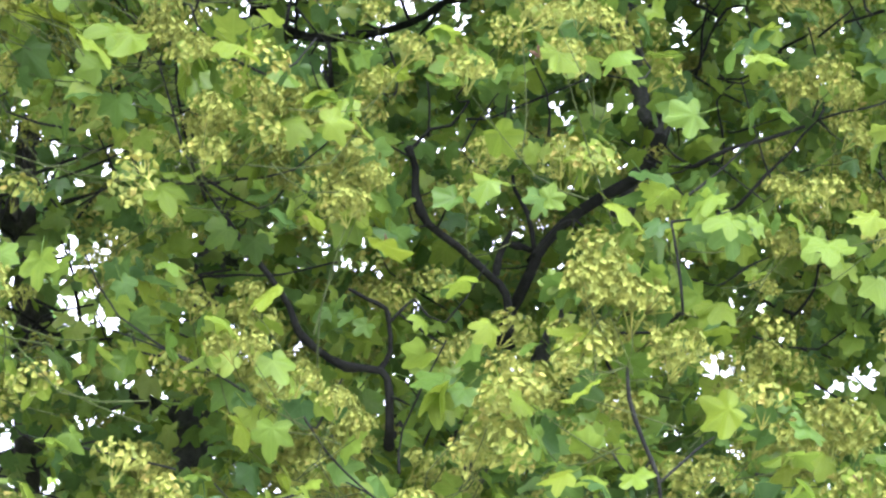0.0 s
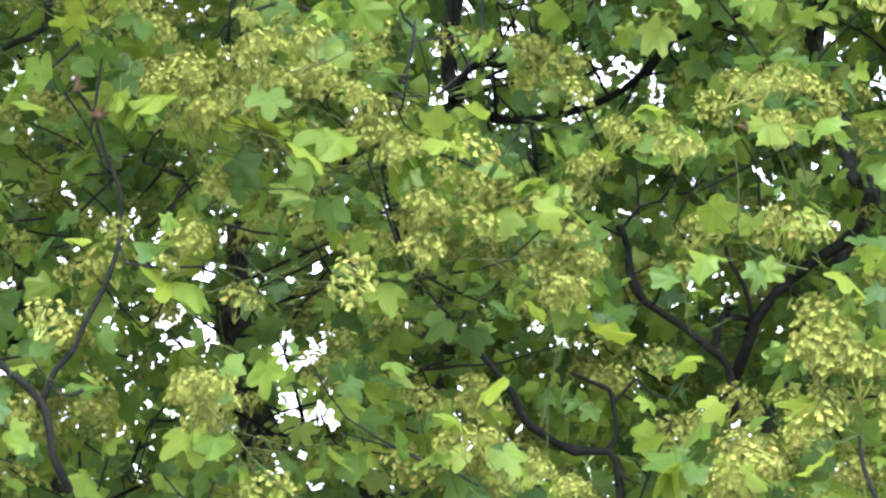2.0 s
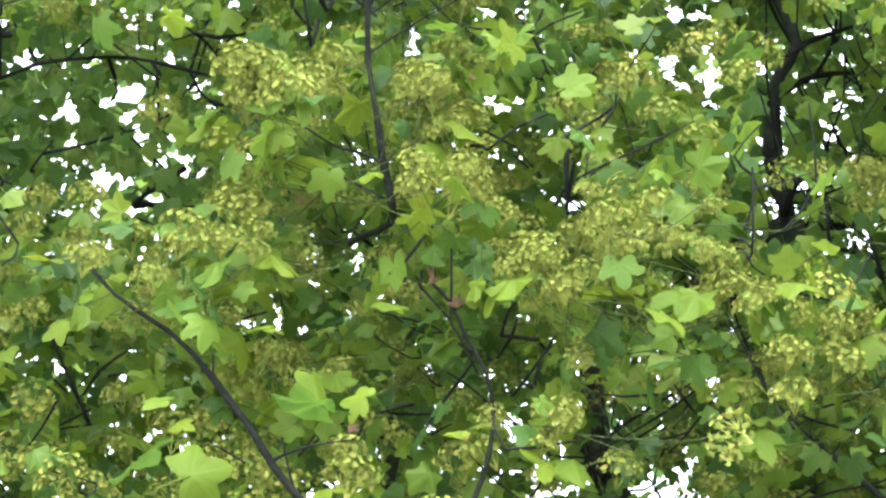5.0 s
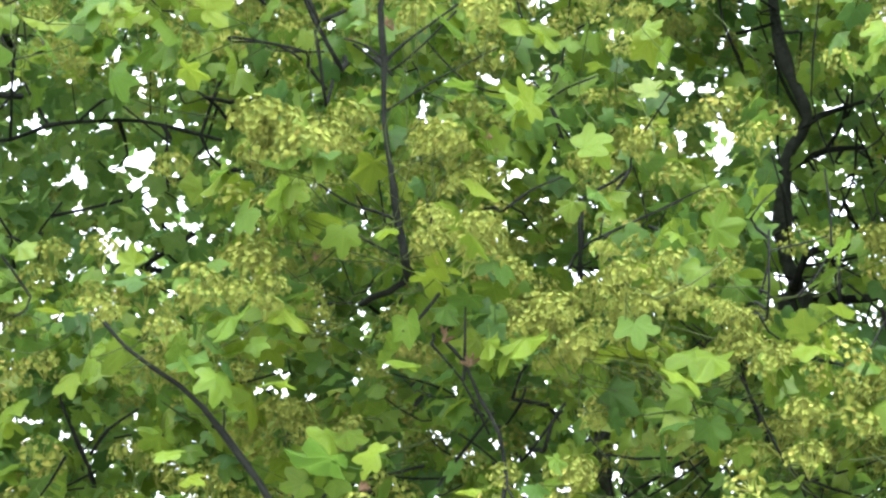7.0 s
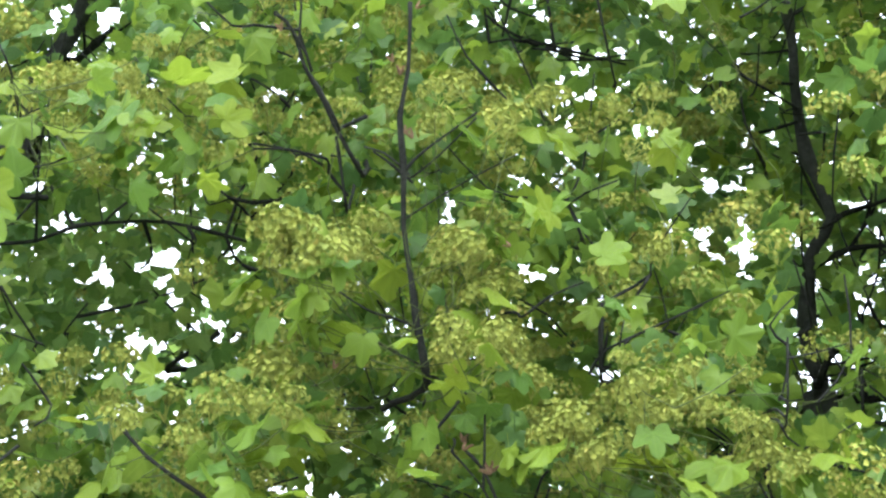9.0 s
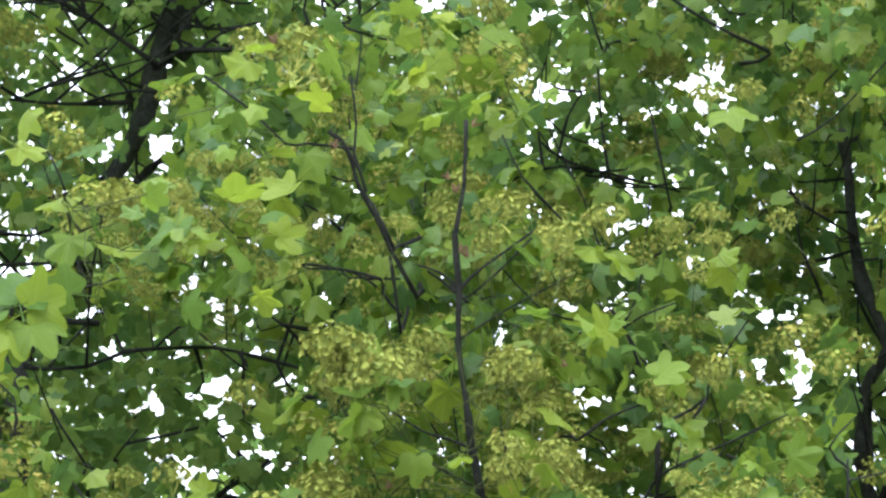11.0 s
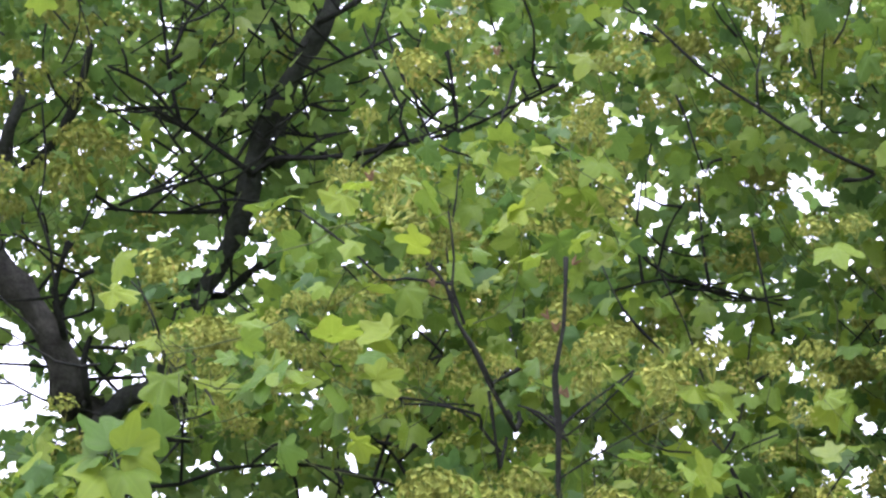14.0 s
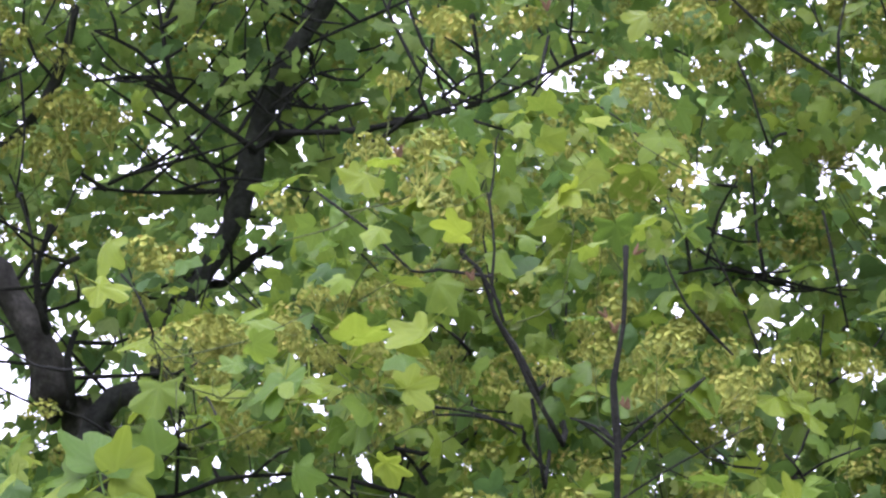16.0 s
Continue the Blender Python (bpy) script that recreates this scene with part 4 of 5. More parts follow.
limb(maple_b, "limb", 0.0186, 0.0131, 2, 0.5, 1, (-1.00, 5.72, 2.30), (-0.61, 5.94, 2.65), (-0.28, 5.85, 3.30), (-0.22, 5.79, 3.45), (-0.16, 5.73, 3.60), (-0.14, 5.69, 3.72), (-0.12, 5.64, 3.85), (-0.12, 5.60, 3.96), (-0.14, 5.55, 4.09))
limb(maple_b, "limb", 0.0155, 0.0131, 2, 0.75, 3, (-0.86, 5.69, 5.20), (-0.83, 5.72, 5.23), (-0.80, 5.68, 5.21), (-0.81, 5.65, 5.27), (-0.80, 5.62, 5.33))
limb(maple_b, "limb", 0.0151, 0.0117, 2, 0.75, 3, (-1.33, 5.43, 4.81), (-1.37, 5.59, 5.11), (-1.35, 5.51, 5.17), (-1.33, 5.48, 5.22), (-1.34, 5.45, 5.27))
limb(maple_b, "branch", 0.0117, 0.0093, 2, 0.75, 3, (-1.36, 5.57, 5.08), (-1.30, 5.56, 5.11), (-1.24, 5.52, 5.18), (-1.20, 5.46, 5.27), (-1.19, 5.43, 5.33))
limb(maple_b, "branch", 0.0113, 0.0077, 2, 0.97, 3, (-0.97, 5.82, 4.95), (-0.94, 5.85, 4.97), (-0.92, 5.82, 4.96), (-0.88, 5.80, 4.99), (-0.84, 5.79, 5.02))
limb(maple_b, "branch", 0.0109, 0.0055, 2, 0.97, 3, (-1.26, 5.76, 4.86), (-1.20, 5.49, 4.74), (-1.17, 5.34, 4.66), (-1.14, 5.31, 4.71), (-1.11, 5.31, 4.73))
limb(maple_b, "branch", 0.0108, 0.0031, 2, 0.97, 1, (-0.03, 4.56, 2.96), (-0.02, 4.26, 2.87), (-0.02, 4.10, 2.82), (-0.05, 4.08, 2.86), (-0.07, 4.06, 2.92), (-0.13, 4.05, 2.96), (-0.20, 4.04, 3.00), (-0.24, 4.03, 3.02), (-0.30, 4.01, 3.08), (-0.34, 3.99, 3.14), (-0.39, 3.97, 3.20), (-0.45, 3.95, 3.26), (-0.52, 3.93, 3.31), (-0.56, 3.92, 3.35))
limb(maple_b, "branch", 0.0105, 0.0058, 2, 0.97, 3, (-0.78, 5.82, 5.62), (-0.73, 5.56, 5.48), (-0.71, 5.42, 5.39), (-0.64, 5.40, 5.43), (-0.59, 5.38, 5.47))
limb(maple_b, "branch", 0.0098, 0.0066, 2, 0.97, 3, (-1.25, 5.67, 4.88), (-1.19, 5.49, 4.71), (-1.16, 5.37, 4.62), (-1.18, 5.32, 4.70), (-1.16, 5.28, 4.78))
limb(maple_b, "branch", 0.0098, 0.0066, 2, 0.97, 3, (-1.18, 5.85, 4.70), (-1.14, 5.58, 4.58), (-1.11, 5.43, 4.51), (-1.12, 5.39, 4.58), (-1.11, 5.37, 4.62))
limb(maple_b, "branch", 0.0093, 0.0041, 2, 0.97, 3, (-0.91, 5.98, 5.32), (-0.87, 5.71, 5.19), (-0.85, 5.57, 5.11), (-0.92, 5.54, 5.15), (-1.00, 5.51, 5.20), (-1.07, 5.47, 5.26), (-1.15, 5.45, 5.29))
limb(maple_b, "branch", 0.0086, 0.0075, 2, 0.97, 1, (-1.10, 5.69, 4.60), (-1.03, 5.43, 4.45), (-0.99, 5.29, 4.37), (-0.88, 5.29, 4.37))
limb(maple_b, "branch", 0.0084, 0.0056, 2, 0.97, 1, (-0.63, 6.04, 4.34), (-0.66, 5.83, 4.25), (-0.67, 5.69, 4.19), (-0.62, 5.68, 4.23), (-0.57, 5.66, 4.26))
limb(maple_b, "branch", 0.0076, 0.0035, 2, 0.97, 3, (-0.85, 5.57, 5.11), (-0.81, 5.59, 5.15), (-0.79, 5.56, 5.14), (-0.66, 5.55, 5.15), (-0.52, 5.54, 5.18), (-0.42, 5.54, 5.21), (-0.34, 5.52, 5.24), (-0.22, 5.50, 5.30))
limb(maple_b, "branch", 0.0069, 0.0032, 2, 0.97, 1, (-0.21, 4.40, 3.58), (-0.16, 4.19, 3.52), (-0.14, 4.05, 3.48), (-0.16, 4.02, 3.55), (-0.17, 3.99, 3.61), (-0.18, 3.96, 3.68), (-0.18, 3.92, 3.75), (-0.19, 3.89, 3.82), (-0.18, 3.86, 3.88), (-0.18, 3.82, 3.97))
limb(maple_b, "branch", 0.0066, 0.0023, 2, 0.97, 1, (-0.07, 4.06, 2.92), (-0.07, 4.13, 2.94), (-0.07, 4.11, 2.94), (-0.06, 4.09, 2.98), (-0.04, 4.08, 3.01), (-0.03, 4.07, 3.05), (-0.01, 4.05, 3.10), (-0.00, 4.03, 3.15), (0.00, 4.02, 3.17), (-0.01, 4.00, 3.22), (-0.04, 3.99, 3.27), (-0.06, 3.97, 3.31), (-0.09, 3.96, 3.34))
limb(maple_b, "branch", 0.0064, 0.0035, 2, 0.97, 3, (-0.96, 6.01, 5.26), (-0.92, 5.74, 5.13), (-0.90, 5.59, 5.05), (-0.99, 5.54, 5.14), (-1.05, 5.50, 5.21))
limb(maple_b, "branch", 0.0060, 0.0030, 2, 0.97, 1, (-0.25, 4.47, 4.04), (-0.25, 4.31, 3.94), (-0.25, 4.19, 3.88), (-0.29, 4.16, 3.94), (-0.31, 4.15, 3.98), (-0.34, 4.12, 4.02), (-0.36, 4.10, 4.07), (-0.39, 4.09, 4.10))
limb(maple_b, "branch", 0.0058, 0.0035, 0, 0.97, 3, (-1.00, 5.51, 5.20), (-1.02, 5.47, 5.27), (-1.04, 5.42, 5.37), (-1.05, 5.38, 5.43))
limb(maple_b, "branch", 0.0058, 0.0035, 0, 0.97, 3, (-0.98, 5.52, 5.18), (-1.06, 5.50, 5.22), (-1.15, 5.50, 5.21))
limb(maple_b, "branch", 0.0058, 0.0035, 2, 0.97, 3, (-0.90, 5.59, 5.05), (-0.91, 5.62, 5.06), (-0.90, 5.60, 5.04), (-1.03, 5.60, 5.03), (-1.15, 5.59, 5.03))
limb(maple_b, "branch", 0.0058, 0.0029, 2, 0.97, 3, (-0.75, 5.74, 5.63), (-0.75, 5.56, 5.44), (-0.75, 5.44, 5.34), (-0.79, 5.43, 5.37), (-0.83, 5.40, 5.41), (-0.84, 5.38, 5.46))
limb(maple_b, "twig", 0.0054, 0.0038, 2, 0.97, 1, (-1.06, 5.64, 4.54), (-1.03, 5.45, 4.38), (-1.01, 5.33, 4.29), (-0.90, 5.32, 4.29), (-0.83, 5.31, 4.32), (-0.74, 5.31, 4.33), (-0.65, 5.31, 4.33), (-0.54, 5.32, 4.31), (-0.50, 5.32, 4.30))
limb(maple_b, "twig", 0.0052, 0.0029, 0, 0.97, 3, (-1.12, 5.59, 5.04), (-1.03, 5.57, 5.08), (-0.95, 5.56, 5.11))
limb(maple_b, "twig", 0.0052, 0.0029, 2, 0.97, 3, (-0.78, 5.84, 5.44), (-0.76, 5.61, 5.35), (-0.75, 5.48, 5.29), (-0.66, 5.46, 5.33), (-0.55, 5.44, 5.38))
limb(maple_b, "twig", 0.0052, 0.0029, 0, 0.97, 3, (-1.02, 5.45, 5.32), (-0.99, 5.41, 5.38), (-0.95, 5.39, 5.43))
limb(maple_b, "twig", 0.0048, 0.0027, 0, 0.97, 1, (-0.48, 5.31, 4.32), (-0.51, 5.30, 4.36), (-0.56, 5.28, 4.39))
limb(maple_b, "twig", 0.0047, 0.0023, 2, 0.97, 3, (-0.79, 5.56, 5.14), (-0.82, 5.57, 5.19), (-0.82, 5.53, 5.18), (-0.73, 5.50, 5.24), (-0.66, 5.50, 5.25))
limb(maple_b, "twig", 0.0047, 0.0023, 0, 0.97, 3, (-0.76, 5.55, 5.14), (-0.71, 5.54, 5.18), (-0.64, 5.53, 5.20))
limb(maple_b, "twig", 0.0045, 0.0028, 2, 0.97, 3, (-0.61, 5.71, 5.27), (-0.54, 5.47, 5.13), (-0.51, 5.33, 5.05), (-0.53, 5.31, 5.09), (-0.52, 5.29, 5.13))
limb(maple_b, "twig", 0.0045, 0.0028, 2, 0.97, 3, (-0.48, 5.72, 5.32), (-0.44, 5.46, 5.16), (-0.42, 5.32, 5.08), (-0.42, 5.30, 5.12), (-0.44, 5.27, 5.17))
limb(maple_b, "twig", 0.0043, 0.0027, 0, 0.97, 1, (-0.54, 5.32, 4.31), (-0.52, 5.33, 4.27), (-0.49, 5.35, 4.25))
limb(maple_b, "twig", 0.0043, 0.0027, 2, 0.97, 3, (-0.15, 5.61, 4.85), (-0.10, 5.39, 4.76), (-0.08, 5.26, 4.70), (-0.01, 5.26, 4.72), (0.06, 5.26, 4.71))
limb(maple_b, "twig", 0.0043, 0.0027, 2, 0.97, 3, (-0.01, 5.61, 4.86), (0.03, 5.39, 4.77), (0.05, 5.26, 4.70), (0.12, 5.27, 4.70), (0.22, 5.28, 4.68))
limb(maple_b, "twig", 0.0043, 0.0026, 2, 0.97, 1, (-0.27, 4.54, 4.08), (-0.27, 4.34, 3.91), (-0.27, 4.22, 3.83), (-0.28, 4.19, 3.88), (-0.29, 4.17, 3.93))
limb(maple_b, "twig", 0.0042, 0.0033, 2, 0.97, 1, (-0.69, 5.16, 3.58), (-0.67, 4.99, 3.50), (-0.65, 4.87, 3.45), (-0.69, 4.84, 3.53), (-0.71, 4.82, 3.57))
limb(maple_b, "twig", 0.0042, 0.0028, 2, 0.97, 3, (0.30, 4.82, 4.69), (0.32, 4.64, 4.59), (0.32, 4.52, 4.53), (0.26, 4.50, 4.55), (0.19, 4.48, 4.58), (0.12, 4.46, 4.62), (0.04, 4.43, 4.66), (-0.05, 4.39, 4.73))
limb(maple_b, "twig", 0.0041, 0.0026, 2, 0.97, 3, (-0.25, 5.24, 5.12), (-0.26, 4.98, 5.00), (-0.26, 4.84, 4.93), (-0.26, 4.81, 4.99), (-0.29, 4.77, 5.05))
limb(maple_b, "twig", 0.0041, 0.0026, 2, 0.97, 3, (-0.48, 5.50, 4.63), (-0.43, 5.24, 4.53), (-0.41, 5.09, 4.46), (-0.45, 5.07, 4.49), (-0.49, 5.06, 4.51))
limb(maple_b, "twig", 0.0040, 0.0022, 2, 0.97, 1, (0.05, 4.91, 3.53), (0.05, 4.73, 3.46), (0.05, 4.61, 3.41), (0.09, 4.59, 3.46), (0.11, 4.58, 3.48))
limb(maple_b, "twig", 0.0040, 0.0020, 2, 0.97, 3, (-0.25, 4.29, 4.03), (-0.28, 4.12, 3.92), (-0.28, 4.00, 3.86), (-0.31, 3.97, 3.91), (-0.34, 3.95, 3.95), (-0.34, 3.91, 4.01), (-0.35, 3.88, 4.07))
limb(maple_b, "twig", 0.0039, 0.0025, 2, 0.97, 1, (0.03, 5.36, 3.75), (0.03, 5.18, 3.68), (0.03, 5.06, 3.63), (0.06, 5.04, 3.67), (0.07, 5.03, 3.70))
limb(maple_b, "twig", 0.0039, 0.0022, 0, 0.97, 3, (-0.49, 5.32, 5.08), (-0.44, 5.30, 5.12), (-0.41, 5.30, 5.12))
limb(maple_b, "twig", 0.0038, 0.0026, 2, 0.97, 1, (0.07, 4.83, 3.51), (0.07, 4.54, 3.40), (0.07, 4.38, 3.34), (0.08, 4.37, 3.38), (0.10, 4.36, 3.41))
limb(maple_b, "twig", 0.0036, 0.0021, 2, 0.97, 3, (-0.30, 5.18, 5.13), (-0.31, 5.00, 4.94), (-0.31, 4.88, 4.84), (-0.27, 4.87, 4.88), (-0.22, 4.86, 4.90))
limb(maple_b, "twig", 0.0034, 0.0017, 2, 0.97, 1, (-0.04, 4.54, 3.81), (-0.01, 4.36, 3.73), (-0.00, 4.24, 3.67), (0.04, 4.23, 3.70), (0.09, 4.22, 3.72))
limb(maple_b, "twig", 0.0033, 0.0024, 2, 0.97, 1, (-0.84, 5.11, 3.92), (-0.82, 4.86, 3.86), (-0.80, 4.72, 3.82), (-0.84, 4.69, 3.87), (-0.86, 4.68, 3.90))
limb(maple_b, "twig", 0.0033, 0.0019, 2, 0.97, 3, (0.12, 4.84, 4.75), (0.06, 4.63, 4.61), (0.04, 4.51, 4.52), (0.01, 4.47, 4.59), (-0.01, 4.45, 4.63))
limb(maple_b, "twig", 0.0033, 0.0019, 2, 0.97, 3, (0.17, 5.03, 4.43), (0.17, 4.78, 4.36), (0.16, 4.64, 4.30), (0.14, 4.60, 4.37), (0.12, 4.56, 4.44))
limb(maple_b, "twig", 0.0032, 0.0016, 0, 0.97, 1, (-0.16, 4.02, 3.55), (-0.20, 4.01, 3.56), (-0.23, 4.01, 3.57), (-0.28, 4.00, 3.60))
limb(maple_b, "twig", 0.0032, 0.0022, 2, 0.97, 1, (-0.85, 5.83, 4.32), (-0.85, 5.55, 4.20), (-0.84, 5.40, 4.14), (-0.80, 5.38, 4.19))
limb(maple_b, "twig", 0.0032, 0.0022, 0, 0.97, 3, (-0.02, 5.25, 4.72), (0.00, 5.21, 4.80), (0.03, 5.19, 4.85))
limb(maple_b, "twig", 0.0031, 0.0018, 2, 0.97, 1, (0.10, 4.71, 4.01), (0.10, 4.53, 3.94), (0.10, 4.42, 3.88), (0.07, 4.39, 3.94), (0.05, 4.38, 3.96))
limb(maple_b, "twig", 0.0031, 0.0018, 2, 0.97, 1, (0.08, 4.69, 4.06), (0.07, 4.51, 3.99), (0.07, 4.39, 3.93), (0.10, 4.38, 3.95), (0.15, 4.37, 3.97))
limb(maple_b, "twig", 0.0031, 0.0016, 2, 0.97, 1, (-0.40, 3.97, 3.21), (-0.40, 4.03, 3.23), (-0.39, 4.02, 3.22), (-0.39, 4.01, 3.25))
limb(maple_b, "twig", 0.0031, 0.0015, 2, 0.97, 3, (-0.77, 4.14, 3.94), (-0.75, 3.91, 3.87), (-0.73, 3.77, 3.81), (-0.75, 3.75, 3.85), (-0.77, 3.74, 3.87))
limb(maple_b, "twig", 0.0030, 0.0017, 0, 0.97, 1, (-0.33, 4.13, 4.02), (-0.35, 4.10, 4.07), (-0.36, 4.08, 4.12))
limb(maple_b, "twig", 0.0030, 0.0017, 2, 0.97, 1, (0.06, 4.83, 3.08), (0.07, 4.64, 3.01), (0.08, 4.52, 2.97), (0.09, 4.49, 3.03), (0.10, 4.48, 3.07))
limb(maple_b, "twig", 0.0030, 0.0020, 2, 0.97, 3, (-1.17, 5.14, 4.72), (-1.13, 4.87, 4.61), (-1.11, 4.73, 4.53), (-1.10, 4.69, 4.61), (-1.11, 4.64, 4.70))
limb(maple_b, "twig", 0.0029, 0.0016, 2, 0.97, 1, (0.00, 4.55, 3.38), (0.00, 4.37, 3.31), (0.01, 4.25, 3.26), (-0.03, 4.24, 3.29), (-0.06, 4.24, 3.31))
limb(maple_b, "twig", 0.0029, 0.0016, 2, 0.97, 3, (-0.27, 4.21, 3.85), (-0.30, 4.19, 3.88), (-0.30, 4.11, 3.86), (-0.36, 4.10, 3.87), (-0.41, 4.10, 3.87))
limb(maple_b, "twig", 0.0028, 0.0016, 2, 0.97, 1, (-0.19, 4.59, 3.08), (-0.22, 4.39, 3.01), (-0.22, 4.26, 2.97), (-0.18, 4.27, 2.94), (-0.14, 4.28, 2.91), (-0.10, 4.28, 2.90))
limb(maple_b, "twig", 0.0028, 0.0016, 0, 0.97, 1, (-0.18, 3.92, 3.75), (-0.15, 3.91, 3.78), (-0.08, 3.89, 3.83))
limb(maple_b, "twig", 0.0028, 0.0016, 2, 0.97, 1, (-0.10, 4.37, 3.52), (-0.10, 4.20, 3.44), (-0.10, 4.08, 3.38), (-0.06, 4.10, 3.34), (-0.02, 4.13, 3.27))
limb(maple_b, "twig", 0.0028, 0.0016, 2, 0.97, 3, (-0.20, 4.31, 3.96), (-0.18, 4.15, 3.86), (-0.17, 4.04, 3.80), (-0.13, 4.02, 3.83), (-0.08, 4.00, 3.88))
limb(maple_b, "twig", 0.0028, 0.0016, 2, 0.97, 3, (-0.34, 3.93, 3.98), (-0.41, 3.97, 4.01), (-0.44, 3.92, 3.98), (-0.49, 3.90, 4.02), (-0.56, 3.87, 4.06))
limb(maple_b, "twig", 0.0028, 0.0016, 0, 0.97, 3, (-0.33, 3.95, 3.95), (-0.36, 3.92, 3.99), (-0.38, 3.92, 4.00))
limb(maple_b, "twig", 0.0028, 0.0019, 0, 0.97, 1, (-0.66, 4.86, 3.49), (-0.63, 4.84, 3.53), (-0.58, 4.82, 3.56))
limb(maple_b, "twig", 0.0027, 0.0016, 0, 0.97, 1, (-0.06, 3.98, 3.29), (-0.06, 3.95, 3.36), (-0.06, 3.94, 3.40))
limb(maple_b, "twig", 0.0027, 0.0015, 0, 0.97, 1, (-0.31, 4.01, 3.09), (-0.26, 4.00, 3.11), (-0.19, 3.99, 3.12))
limb(maple_b, "twig", 0.0027, 0.0015, 0, 0.97, 1, (-0.27, 4.02, 3.05), (-0.28, 4.01, 3.08), (-0.29, 3.99, 3.12))
limb(maple_b, "twig", 0.0026, 0.0017, 2, 0.97, 1, (-0.41, 4.10, 3.87), (-0.42, 4.19, 3.92), (-0.42, 4.18, 3.92), (-0.35, 4.18, 3.91), (-0.31, 4.19, 3.89))
limb(maple_b, "twig", 0.0025, 0.0012, 2, 0.97, 1, (-0.18, 3.95, 3.69), (-0.18, 4.06, 3.74), (-0.18, 4.04, 3.73), (-0.10, 4.02, 3.78), (-0.02, 4.00, 3.82))
limb(maple_b, "twig", 0.0024, 0.0016, 0, 0.97, 3, (-0.17, 4.04, 3.79), (-0.21, 4.03, 3.82), (-0.23, 4.02, 3.83))
limb(maple_b, "twig", 0.0023, 0.0015, 0, 0.97, 1, (-0.20, 4.04, 3.00), (-0.24, 4.04, 3.00), (-0.25, 4.04, 2.99))
limb(maple_b, "twig", 0.0023, 0.0012, 0, 0.97, 1, (-0.34, 4.01, 3.09), (-0.38, 4.00, 3.11))
limb(maple_b, "twig", 0.0020, 0.0012, 0, 0.97, 1, (-0.18, 3.92, 3.75), (-0.21, 3.91, 3.77), (-0.24, 3.91, 3.78))
heads(maple_a, (0.32, 3.89, 3.34, 0.106), (0.17, 4.04, 3.23, 0.108), (0.42, 4.25, 3.37, 0.099), (0.48, 4.15, 3.28, 0.097), (0.34, 3.96, 3.16, 0.076), (0.54, 4.04, 3.33, 0.095), (0.65, 4.08, 3.24, 0.111), (0.60, 3.87, 3.34, 0.077), (0.73, 4.10, 3.50, 0.065), (0.73, 3.83, 3.32, 0.092), (0.78, 4.01, 3.23, 0.095), (0.34, 4.20, 3.11, 0.080), (0.56, 4.17, 2.98, 0.111), (0.64, 4.25, 2.95, 0.129), (0.59, 4.37, 2.88, 0.115), (0.47, 4.51, 2.87, 0.101))
heads(maple_a, (0.87, 4.02, 3.00, 0.109), (0.87, 4.24, 2.96, 0.114), (0.95, 4.17, 3.15, 0.098), (0.92, 4.04, 2.94, 0.109), (0.98, 3.83, 3.05, 0.136), (1.13, 4.23, 3.31, 0.101), (1.05, 3.89, 3.28, 0.094), (1.21, 3.87, 3.27, 0.094), (1.08, 4.26, 3.12, 0.100), (1.26, 4.07, 3.10, 0.097), (1.35, 4.03, 3.01, 0.127), (1.34, 4.19, 3.02, 0.099), (1.15, 3.89, 2.85, 0.106), (1.09, 4.24, 2.93, 0.082), (1.18, 3.95, 3.17, 0.079), (0.82, 3.77, 3.40, 0.091))
heads(maple_a, (0.95, 4.01, 3.52, 0.097), (1.29, 4.08, 3.55, 0.100), (1.31, 3.82, 3.20, 0.077), (0.21, 4.32, 3.04, 0.065), (0.74, 3.95, 3.27, 0.078), (0.71, 4.32, 2.94, 0.098), (0.85, 4.30, 2.89, 0.098), (1.32, 4.06, 3.45, 0.083), (0.07, 4.05, 3.45, 0.128), (0.18, 4.06, 3.45, 0.081), (0.34, 4.14, 3.44, 0.082), (0.09, 3.97, 3.34, 0.078), (-0.01, 4.11, 3.45, 0.081), (-0.34, 3.94, 3.42, 0.078), (-0.33, 4.14, 3.00, 0.094), (-0.16, 3.94, 3.03, 0.091))
heads(maple_a, (-0.31, 4.14, 3.30, 0.097), (-0.08, 5.31, 3.42, 0.101), (0.18, 4.03, 2.95, 0.092), (0.49, 4.06, 3.02, 0.078), (0.36, 4.18, 3.01, 0.080), (0.12, 3.90, 3.18, 0.076), (0.38, 3.88, 3.19, 0.091), (-0.30, 4.32, 2.89, 0.097), (-0.03, 4.07, 3.55, 0.097), (0.38, 3.99, 3.47, 0.079), (0.11, 4.00, 2.93, 0.076), (0.08, 4.24, 3.22, 0.082), (-0.20, 4.02, 2.85, 0.076), (-0.13, 4.38, 3.01, 0.066), (-0.23, 4.09, 3.29, 0.080), (-0.26, 4.05, 3.70, 0.099))
